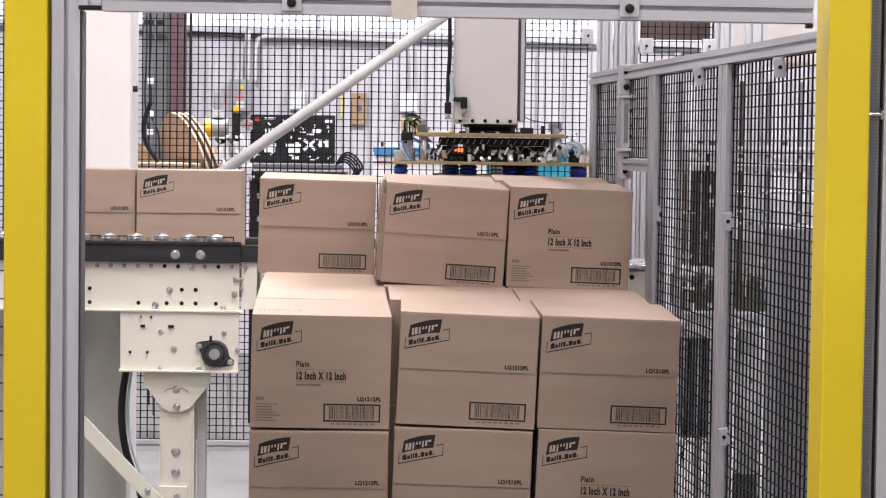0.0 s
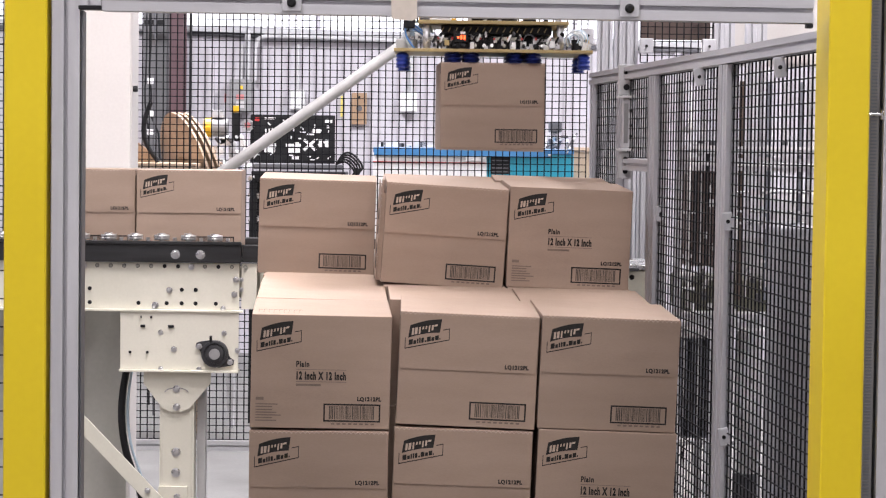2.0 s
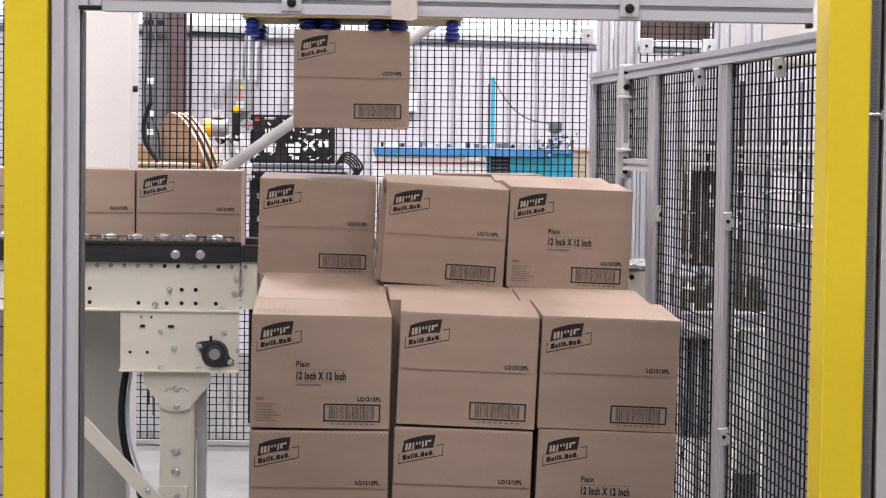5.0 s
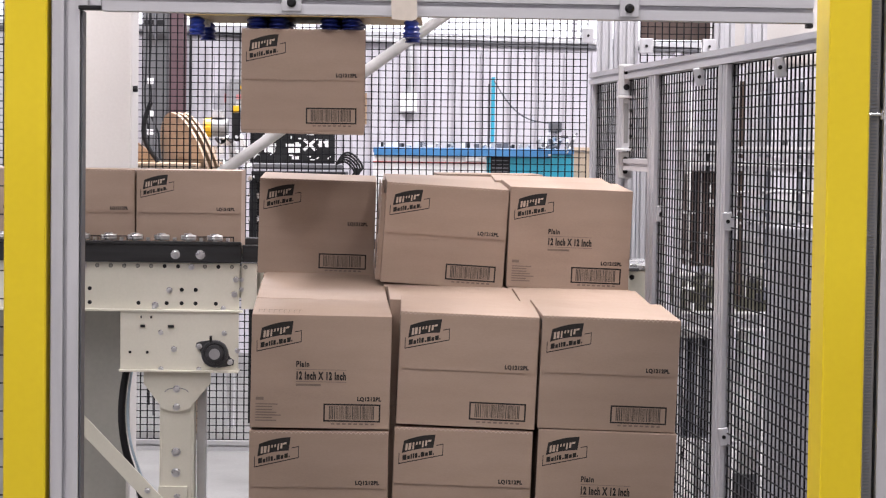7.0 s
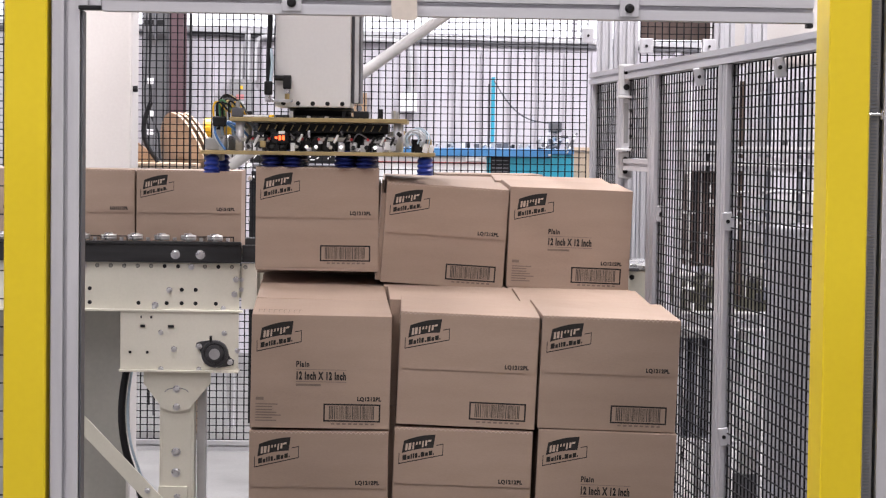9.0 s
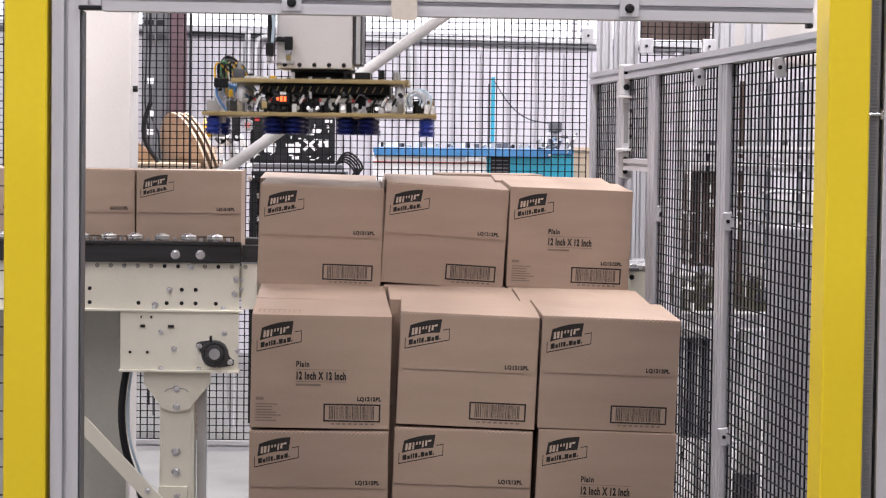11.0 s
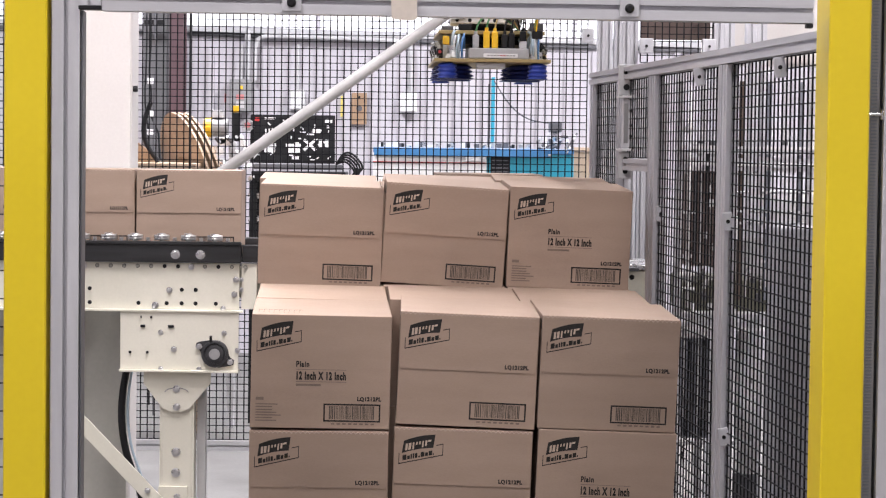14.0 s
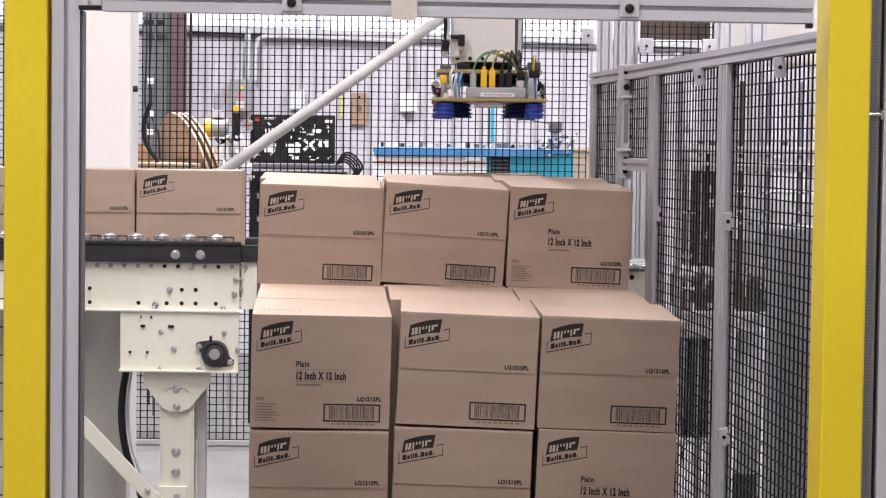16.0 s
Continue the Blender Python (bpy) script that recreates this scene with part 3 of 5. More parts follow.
BODY, FLAP, TORN = carton_body_data(), flap_data(), torn_edge_data()
SLOT = bmesh_data("hand_slot", box(-CW / 2 - 0.0006, -CW / 2 + 0.001, FY + 0.012, FY + 0.030, CH - 0.034, CH - 0.012), BLACK)
PY, QY = FY - 0.0031, FY - 0.0006
PRINT = {
    "seam": [("logo", logo_data(PY)), ("logo_mark", logo_bars_data(PY)), ("barcode_frame", barcode_frame_data(QY, 0.202)), ("barcode", barcode_data(QY, 0.202)),
             ("digits", faint_bars([(0.185 + 0.013 * k, 0.193 + 0.013 * k, 0.2465, 0.2505) for k in range(8)], QY, "digit_bars"))],
    "plain": [("logo", logo_data(QY)), ("logo_mark", logo_bars_data(QY)), ("barcode_frame", barcode_frame_data(QY, 0.203)), ("barcode", barcode_data(QY, 0.203)),
              ("digits", faint_bars([(0.185 + 0.013 * k, 0.193 + 0.013 * k, 0.2475, 0.2515) for k in range(8)], QY, "digit_bars")),
              ("small_print", faint_bars([(0.103, 0.160, 0.158, 0.163), (0.012, 0.030, 0.190, 0.197), (0.012, 0.062, 0.205, 0.2075), (0.012, 0.050, 0.211, 0.2135)]
                                         + [(0.012, 0.05 + 0.02 * ((k * 7) % 3) / 2, 0.218 + 0.0062 * k, 0.2205 + 0.0062 * k) for k in range(5)], QY, "small_print")),
              ("rule", faint_bars([(0.103, 0.218, 0.1245, 0.1257), (0.103, 0.218, 0.1525, 0.1537)], QY, "rules"))],
}


def carton(style, m, label, group="cartons of the stack"):
    c = tagged(empty("carton", m), label, "carton", group=group)
    b = new("body", BODY)
    b.parent = c
    if style == "seam":
        f = new("front_flap", FLAP)
        f.parent = c
        f["label"] = "front flap with scalloped torn edge"
        e = new("torn_edge", TORN)
        e.parent = f
        s = new("hand_slot", SLOT)
        s.parent = b
    elif style == "blank":
        return c
    for name, me in PRINT[style]:
        o = new(name, me)
        o.parent = b
        if name in ("barcode", "small_print", "digits", "rule"):
            o["kind"] = "stuff"
    y = PY if style == "seam" else QY
    o = new("code", letters("LQ1212PL", 0.0118, 0.055, INK, 0.065))
    o.parent, o.location = b, (-CW / 2 + 0.244, y, CH - (0.125 if style == "seam" else 0.198))
    if style == "plain":
        o = new("caption", letters("Plain", 0.0135, 0.030, INK, 0.038))
        o.parent, o.location = b, (-CW / 2 + 0.103, y, CH - 0.1195)
        o = new("caption", letters("12 Inch X 12 Inch", 0.0195, 0.113, INK, 0.055))
        o.parent, o.location = b, (-CW / 2 + 0.104, y, CH - 0.1490)
    return c


SEAM_L = "brown corrugated carton with scalloped flap and barcode"
PLAIN_L = "brown corrugated carton with size caption and barcode"
Z_TIER = [0.151, 0.412, 0.673, 0.935]
SETTLE = 2.6  # the stack has settled towards its front edge, in degrees


def lean(x, y, z, yaw, tilt, settle=SETTLE):
    """A carton's pose from its front face's middle, its base height, turn and sideways lean."""
    return pose(x, y, z + CH / 2, 0, 0, yaw) @ pose(0, 0, 0, settle) @ pose(0, 0, 0, 0, tilt) @ Matrix.Translation((0, CD / 2, -CH / 2))


def stack():
    rng = random.Random(3)
    rows = ((), (-0.298, 0.030, 0.352), (-0.315, 0.004, 0.327), (-0.334, -0.016, 0.308))
    # front row, tier by tier: style, x, y, base, turn, lean
    front = {3: (("plain", -0.2756, 4.957, 0.9351, 3.2, 0.7), ("seam", 0.0606, 4.979, 0.9405, 1.2, 2.0), ("seam", 0.3859, 4.986, 0.9355, 3.0, 1.8)),
             2: (("seam", -0.2792, 4.965, 0.6685, 1.1, 0.2), ("seam", 0.0497, 4.9875, 0.674, 1.0, 1.6), ("plain", 0.3811, 4.992, 0.672, 1.4, 1.9)),
             1: (("seam", -0.280, 4.97, 0.41, 0.6, 0.2), ("plain", 0.050, 4.985, 0.411, 0.6, 0.8), ("seam", 0.378, 4.99, 0.411, 0.8, 0.8)),
             0: (("plain", -0.280, 4.97, 0.15, 0.2, 0.1), ("seam", 0.050, 4.985, 0.15, 0.6, 0.1), ("seam", 0.378, 4.99, 0.15, 0.3, 0.1))}
    for k, row in front.items():
        for style, x, y, z, yaw, tilt in row:
            c = carton(style, lean(x, y, z, yaw, tilt, SETTLE if k > 1 else 1.2 * k), PLAIN_L if style == "plain" else SEAM_L)
            if k == 3 and style == "plain":
                ticks = []
                for q in range(9):
                    u = -CW / 2 + 0.014 + 0.0115 * q
                    ticks += [(u, u + 0.0012, FY + 0.035, FY + 0.085, CH + 0.0004, CH + 0.0008), (u, u + 0.008, FY + 0.084, FY + 0.0865, CH + 0.0009, CH + 0.0012)]
                tagged(many("tick_marks", ticks, INK_FAINT, c, "faint printed tick marks"), kind="stuff")
    for k in range(4):
        s = SETTLE if k > 1 else 1.2 * k
        for r in (1, 2, 3):
            for n, x in enumerate(rows[r]):
                rise = (0.0, 0.0125, 0.0235, 0.0285)[r] if k == 3 else math.tan(radians(s)) * 0.322 * r
                carton("blank", lean(x + rng.uniform(-0.002, 0.002), 4.985 + 0.322 * r + rng.uniform(-0.002, 0.002), Z_TIER[k] + rise - 0.003 * (n == 2 and k == 3), rng.uniform(1.8, 2.8), 0.9 * (k == 3), s),
                       "plain brown corrugated carton inside the stack")
    # fifth tier, two rear rows
    carton("seam", lean(-0.3474, 5.975, 1.2275, 2.2, 1.25, 2.2), SEAM_L)
    carton("seam", lean(-0.012, 5.985, 1.2275, 0.8, 1.0, 2.2), SEAM_L)
    carton("seam", lean(0.298, 5.995, 1.229, 0.8, 1.2, 2.0), SEAM_L)
    loose = carton("seam", lean(0.0045, 5.652, 1.2215, 2.6, 3.2), "brown corrugated carton with a loose side flap")
    flap = part("side_flap", box(-CW / 2 - 0.014, -CW / 2 - 0.0115, FY + 0.004, CD / 2 - 0.02, 0.004, CH - 0.012, 0.001), CARD, loose, "loose side flap")
    part("flap_fold", box(-CW / 2 - 0.0112, -CW / 2 - 0.0005, FY + 0.010, FY + 0.013, 0.004, CH - 0.03, 0.001), CARD, flap)
    for z in (0.03, 0.07, 0.12, 0.16):
        part("print_bar", box(-CW / 2 - 0.0148, -CW / 2 - 0.0141, FY + 0.03, FY + 0.09, z, z + 0.025), INK, flap)
    carton("plain", lean(0.3293, 5.655, 1.2175, 3.2, 1.7), PLAIN_L)


stack()
LINE_Y, LINE_Z = 6.65 + CD / 2, 1.24
held = carton("seam", pose(0.143, LINE_Y, LINE_Z, 0, 0, 3.0), "brown corrugated carton held under the vacuum gripper", "cartons on the line")
sag = part("bottom_flap", box(-CW / 2 + 0.001, CW / 2 - 0.001, FY + 0.001, CD / 2 - 0.001, 0.0006, 0.012, 0.001), CARD, held)
fed = [carton("seam", pose(x, LINE_Y, LINE_Z), "brown corrugated carton riding on the conveyor", "cartons on the line") for x in (-0.778, -1.103, -1.43, -1.76)]


def pallet():
    p = tagged(empty("pallet", pose(0.052, 5.61, 0.01)), "worn wooden pallet under the carton stack", "pallet")
    for k in range(3):
        part("stringer", box(-0.51 + k * 0.49, -0.47 + k * 0.49, -0.63, 0.63, 0.018, 0.12, 0.003), PALLET_WOOD, p)
    first = part("deck_board", box(-0.51, 0.51, -0.05, 0.05, 0.0, 0.017, 0.002), PALLET_WOOD, p)
    first.matrix_basis = pose(0, -0.58, 0.1215)
    for k in range(1, 9):
        again(first, p, pose(0, -0.58 + k * 0.145, 0.1215))
    for k in range(3):
        again(first, p, pose(0, -0.58 + k * 0.58, 0.0), "base_board")


pallet()


# ---- conveyor ----
def bolt_head(parent, x, y, z, r=0.010, mat=None):
    """A flat hexagon head on a washer."""
    bm = lathe([(r * 1.15, 0), (r * 1.15, 0.0012), (r * 0.82, 0.0013), (r * 0.80, 0.0035), (r * 0.62, 0.0042)], 12, "Y")
    b = part("bolt", bm, mat or STEEL, parent)
    b.matrix_basis = pose(x, y, z, 0, 17 * math.sin(40 * x + 90 * z), 0)
    return b


def conveyor():
    c = tagged(empty("infeed_conveyor", pose(0, 1.733, 0.0456)), "cream steel infeed conveyor with black side rail", "conveyor")
    y = 4.80
    # side beam: upper and lower lips and the web, with a row of holes
    part("side_beam", box(-3.2, -0.612, y + 0.004, y + 0.014, 1.036, 1.178, 0.001), CREAM, c, "cream painted side beam")
    part("bottom_lip", box(-3.2, -0.60, y - 0.012, y + 0.014, 1.030, 1.037, 0.0015), CREAM, c)
    part("black_rail", box(-3.2, -0.606, y - 0.012, y + 0.025, 1.180, 1.241, 0.004), BLACK_RAIL, c, "black steel side rail")
    part("rail_lip", box(-3.2, -0.606, y - 0.016, y - 0.010, 1.233, 1.244, 0.002), BLACK_RAIL, c)
    part("splice_plate", box(-0.606, -0.56, y + 0.008, y + 0.02, 1.04, 1.178, 0.002), CREAM, c)
    part("splice_rail", box(-0.604, -0.54, y, y + 0.03, 1.182, 1.234, 0.003), BLACK_RAIL, c)
    hole = None
    for k in range(14):
        x = -1.1205 + k * 0.0405
        if hole is None:
            hole = part("hole", rod((0, 0, 0), (0, -0.0012, 0), 0.0062, 12), BLACK, c)
            hole.matrix_basis = pose(x, y + 0.0038, 1.1675)
        else:
            again(hole, c, pose(x, y + 0.0038, 1.1675))
            if k in (1, 9):
                bolt_head(c, x, y + 0.002, 1.166, 0.008)
            elif k not in (7, 8, 11):
                part("plug", rod((x, y + 0.0024, 1.1672), (x, y + 0.0016, 1.1672), 0.0048, 10), DULL_PLUG, c)
    for x, z in ((-1.062, 1.098), (-1.062, 1.056), (-0.785, 1.097), (-0.743, 1.097), (-0.785, 1.056), (-0.743, 1.056), (-0.682, 1.056), (-0.83, 1.056), (-0.915, 1.056)):
        again(hole, c, pose(x, y + 0.0038, z, 0, 0, 0))
    for x, z, r in ((-0.822, 1.096, 0.008), (-0.864, 1.05, 0.009), (-0.868, 1.04, 0.006), (-0.622, 1.13, 0.008), (-0.626, 1.085, 0.008), (-0.605, 1.13, 0.006), (-0.605, 1.10, 0.006), (-0.66, 1.042, 0.007)):
        bolt_head(c, x, y + 0.002, z, r)
    for x in (-0.803, -0.728):
        bolt_head(c, x, y - 0.012, 1.204, 0.0125)
    # guide wheels on top of the rail
    wheel = None
    for k in range(24):
        x = -0.69 - 0.0803 * k
        if wheel is None:
            wheel = part("guide_wheel", lathe([(0.008, -0.012), (0.008, -0.004), (0.0225, -0.003), (0.0245, 0.0), (0.0245, 0.0045), (0.0235, 0.0055), (0.0245, 0.0065), (0.0245, 0.011), (0.0225, 0.0135), (0.013, 0.0145), (0.012, 0.0175), (0.004, 0.018)], 28), STEEL, c, "shiny steel guide wheel", True)
            wheel.matrix_basis = pose(x, y + 0.035, 1.2475)
        else:
            again(wheel, c, pose(x, y + 0.035, 1.2475))
        part("axle_nut", rod((x + 0.04, y + 0.03, 1.234), (x + 0.04, y + 0.03, 1.2525), 0.006, 8), STEEL, c)
    # belt bed, inner and far frames
    part("roller_bed", box(-3.2, 0.60, 4.90, 5.27, 1.165, 1.176, 0.003), DARK_GREY, c, "dark roller bed")
    part("far_beam", box(-3.2, 0.60, 5.28, 5.30, 1.04, 1.20, 0.002), CREAM, c)
    part("far_rail", box(-3.2, 0.60, 5.275, 5.305, 1.203, 1.235, 0.003), BLACK_RAIL, c)
    part("pick_beam", box(-0.555, 0.555, 4.87, 4.884, 1.04, 1.185, 0.002), CREAM, c)
    end = part("end_box", box(0.555, 0.64, 4.93, 5.26, 1.0, 1.165, 0.004), CREAM, c, "cream end box")
    part("end_cap", box(0.55, 0.645, 4.925, 5.265, 1.168, 1.185, 0.003), STEEL, end)
    bolt_head(c, 0.58, 4.928, 1.145, 0.007, BLACK)
    roller = None
    for k in range(30):
        x = -2.0 + k * 0.085
        if roller is None:
            roller = part("roller", rod((0, 4.91, 1.1765), (0, 5.27, 1.1765), 0.0178, 12), STEEL, c)
            roller.matrix_basis = pose(x, 0, 0)
        else:
            again(roller, c, pose(x, 0, 0))
    # drive plate under the beam
    d = part("drive_plate", box(-0.968, -0.612, y - 0.006, y, 0.855, 1.03, 0.0015), CREAM, c, "cream drive plate with slots")
    part("plate_foot", box(-0.97, -0.612, y - 0.02, y + 0.05, 0.849, 0.8555, 0.001), CREAM, d)
    for x, z, w in ((-0.905, 1.014, 0.004), (-0.875, 1.014, 0.006), (-0.90, 0.987, 0.014), (-0.815, 0.987, 0.018), (-0.938, 0.908, 0.008), (-0.886, 0.908, 0.008)):
        part("slot", box(x - w / 2, x + w / 2, y - 0.0105, y - 0.0058, z - 0.004, z + 0.004, 0.0015), BLACK, d)
    for x, z, r in ((-0.846, 0.968, 0.007), (-0.655, 0.968, 0.007), (-0.806, 0.918, 0.008), (-0.615, 0.916, 0.007), (-0.845, 0.858, 0.007), (-0.73, 0.858, 0.007)):
        bolt_head(c, x, y - 0.006, z, r)
    # flanged bearing
    b = part("flange_bearing", lathe([(0.041, 0), (0.041, 0.010), (0.039, 0.014), (0.033, 0.015), (0.032, 0.011), (0.028, 0.011), (0.027, 0.017), (0.019, 0.018)], 32, "Y"), BEARING, c, "dark cast flange bearing")
    b.matrix_basis = pose(-0.682, y - 0.006, 0.906)
    part("ear", plate_xz([(-0.058, 0.020), (-0.056, 0.032), (-0.046, 0.036), (-0.01, 0.042), (0.03, 0.03), (0.045, -0.01), (0.058, -0.020), (0.056, -0.032), (0.046, -0.036), (0.01, -0.042), (-0.03, -0.03), (-0.045, 0.01)], -0.007, 0.0), BEARING, b)
    part("shaft_end", rod((0, -0.0182, 0), (0, -0.022, 0), 0.0165, 20), MID_GREY, b)
    bolt_head(b, -0.047, -0.008, 0.022, 0.008)
    bolt_head(b, 0.046, -0.008, -0.024, 0.008)
    part("grease_nipple", rod((-0.012, -0.012, 0.035), (-0.012, -0.012, 0.055), 0.004, 8), BLACK, b)
    # leg
    g = part("leg_gusset", plate_xz([(-0.898, 0.852), (-0.696, 0.852), (-0.696, 0.815), (-0.76, 0.737), (-0.785, 0.727), (-0.815, 0.727), (-0.84, 0.737), (-0.898, 0.812)], y + 0.004, y + 0.012), CREAM, c, "cream leg gusset")
    pts = []
    for step, grow in ((1, 0.0), (-1, 0.0028)):
        for k in range(9)[::step]:
            a = radians(8 + 20.5 * k)
            pts.append((-0.798 + (0.0375 - grow) * math.cos(a), 0.785 + (0.0165 - grow) * math.sin(a)))
    part("curved_slot", plate_xz(pts, y + 0.0025, y + 0.0045), MID_GREY, g)
    bolt_head(c, -0.798, y + 0.003, 0.797, 0.010)
    bolt_head(c, -0.798, y + 0.003, 0.742, 0.010)
    leg = part("leg", box(-0.844, -0.752, y + 0.014, y + 0.020, -0.03, 0.80, 0.002), CREAM, c, "cream channel leg")
    part("leg_side", box(-0.752, -0.746, y + 0.0145, y + 0.075, -0.03, 0.845, 0.001), CREAM, leg)
    part("leg_side", box(-0.850, -0.844, y + 0.0145, y + 0.075, -0.03, 0.845, 0.001), CREAM, leg)
    part("inner_leg", box(-0.742, -0.716, y + 0.06, y + 0.10, -0.03, 0.845, 0.002), LIGHT_GREY, c)
    part("foot_plate", box(-0.87, -0.70, y - 0.03, y + 0.13, -0.0455, -0.03, 0.002), CREAM, c)
    for z in (0.604, 0.541):
        bolt_head(c, -0.80, y + 0.014, z, 0.0125)
    part("lower_leg", box(-0.852, -0.764, y + 0.006, y + 0.0135, 0.03, 0.50, 0.001), CREAM, c)
    bolt_head(c, -0.795, y + 0.006, 0.468, 0.009)
    brace = bmesh.new()
    L = math.hypot(0.42, 0.44)
    cuboid(brace, -0.02, L, -0.004, 0.004, -0.022, 0.022, 0.002)
    br = part("leg_brace", brace, CREAM, c, "diagonal cream brace")
    br.matrix_basis = Matrix.Translation((-1.12, y - 0.006, 0.73)) @ Matrix.Rotation(math.atan2(0.27, 0.26), 4, "Y")
    bolt_head(c, -0.882, y - 0.014, 0.49, 0.008)
    part("skirt_panel", box(-3.2, -0.972, 4.955, 4.963, -0.04, 1.03, 0.002), SKIRT, c, "dull grey-olive skirt panel")
    # far legs
    for x in (-1.9, 0.45):
        part("leg", box(x - 0.04, x + 0.04, 5.0, 5.05, -0.0455, 1.16, 0.003), CREAM, c)
    return c


conveyor()
hose("power_cable", [(-0.955, 4.86, 0.86), (-0.975, 4.85, 0.76), (-0.965, 4.85, 0.62), (-0.93, 4.85, 0.52), (-0.90, 4.85, 0.44), (-0.88, 4.85, 0.2), (-0.88, 4.9, -0.034)], 0.011, BLACK)
bpy.data.objects["power_cable"].location = (0, 1.733, 0.0456)
tagged(bpy.data.objects["power_cable"], "thick black cable hanging below the conveyor", "cable")
hose("air_hose", [(-0.94, 4.87, 0.86), (-0.958, 4.862, 0.76), (-0.948, 4.862, 0.62), (-0.91, 4.862, 0.52), (-0.88, 4.862, 0.43), (-0.86, 4.87, 0.2), (-0.86, 4.9, -0.04)], 0.004, CLEAR_HOSE)
bpy.data.objects["air_hose"].location = (0, 1.733, 0.0456)
tagged(bpy.data.objects["air_hose"], "thin pale blue air hose below the conveyor", "hose")


# ---- robot column, brace, mast ----
def robot_column():
    c = tagged(empty("robot_column", pose(-1.19, 7.69, 0)), "white painted steel robot column", "column")
    part("shaft", box(-0.105, 0.0955, -0.1, 0.1, 0.02, 5.55, 0.006), WHITE, c)
    part("edge_strip", box(0.096, 0.0985, -0.09, -0.03, 0.05, 5.5, 0.001), WHITE, c)
    part("foot_plate", box(-0.2, 0.2, -0.2, 0.2, 0.0, 0.02, 0.003), DARK_GREY, c)
    for z in (1.77, 2.2):
        part("bolt", rod((0.0985, -0.06, z), (0.114, -0.06, z), 0.011, 10), BLACK, c)
    a, b = Vector((0.43, -0.15, 1.492)), Vector((1.152, -0.15, 2.011))
    d = (b - a).normalized()
    part("diagonal_pipe", rod(a - d * 0.3, b + d * 1.5, 0.0195, 24), PANEL_WHITE, c, "white diagonal pipe brace", True)
    return c


robot_column()


def mast():
    m = tagged(empty("robot_mast"), "white square robot mast with black flange", "robot mast")
    part("shell", box(-0.117, 0.081, -0.10, 0.10, 0.0, 2.2, 0.004), MAST_WHITE, m)
    part("side_guide", box(0.0815, 0.106, -0.085, 0.085, 0.012, 2.2, 0.003), DARK_GREY, m, "dark grey side guide")
    part("guide_strip", box(0.09, 0.101, -0.095, -0.0855, 0.012, 2.2, 0.002), LIGHT_GREY, m)
    for k in range(5):
        bolt_head(m, -0.095 + k * 0.0385, -0.100, 0.0095, 0.0052, BLACK)
    part("flange", lathe([(0.078, -0.0215), (0.078, -0.010), (0.086, -0.009), (0.086, -0.0005)], 32), BLACK, m, "black rotary flange", True)
    # twin elbow plugs and cables on the front
    for x, z in ((-0.133, 0.030), (-0.084, 0.046)):
        part("fitting", rod((x, -0.118, 0.020), (x, -0.118, z - 0.006), 0.0065, 12), BRASS, m)
        part("fitting_nut", rod((x, -0.118, z - 0.012), (x, -0.118, z), 0.009, 6), STEEL, m)
        part("plug", box(x - 0.0105, x + 0.0105, -0.130, -0.106, z, z + 0.036, 0.004), BLACK, m)
    part("plug_arm", rod((-0.09, -0.118, 0.074), (-0.116, -0.118, 0.075), 0.0068, 12), BLACK, m)
    part("bracket", box(-0.145, -0.07, -0.112, -0.101, 0.012, 0.019, 0.001), STEEL, m)
    hose("cable", [(-0.133, -0.118, 0.066), (-0.134, -0.12, 0.14), (-0.128, -0.115, 0.22), (-0.133, -0.11, 0.4), (-0.128, -0.11, 0.9), (-0.13, -0.11, 1.9)], 0.0065, BLACK, m)
    hose("cable", [(-0.126, -0.124, 0.066), (-0.124, -0.126, 0.09), (-0.122, -0.124, 0.12), (-0.128, -0.12, 0.15)], 0.0045, CLEAR_HOSE, m)
    return m


def gantry():
    """Fixed runways above the cell, unseen, added to hold the shading bridge."""
    g = tagged(empty("robot_gantry"), "unseen white gantry runways added to hold the shading beams", "gantry")
    part("rear_runway", box(-1.085, 2.25, 7.61, 7.78, 2.80, 3.06, 0.004), WHITE, g)
    part("front_runway", box(-2.25, 2.25, 4.36, 4.50, 2.885, 3.06, 0.004), WHITE, g)
    for x, y in ((2.15, 7.69), (2.15, 4.43), (-2.15, 4.43)):
        part("post", box(x - 0.08, x + 0.08, y - 0.08, y + 0.08, 0.0, 2.884 if y < 6 else 2.799, 0.004), WHITE, g)
    return g


def bridge():
    """Unseen twin beams riding the runways, one each side of the mast, added to shade the stack."""
    b = tagged(empty("robot_bridge"), "unseen twin beams by the robot mast, added to shade the stack", "robot bridge")
    # Beam widths are set by where their shade falls on the carton tops.
    for x0, x1 in ((-0.275, -0.17), (0.14, 0.40)):
        part("beam", box(x0, x1, 4.05, 7.85, 3.085, 3.27, 0.004), MAST_WHITE, b)
    for y in (4.43, 7.69):
        part("shoe", box(-0.30, 0.42, y - 0.06, y + 0.06, 3.0605, 3.0845, 0.003), DARK_GREY, b)
    return b


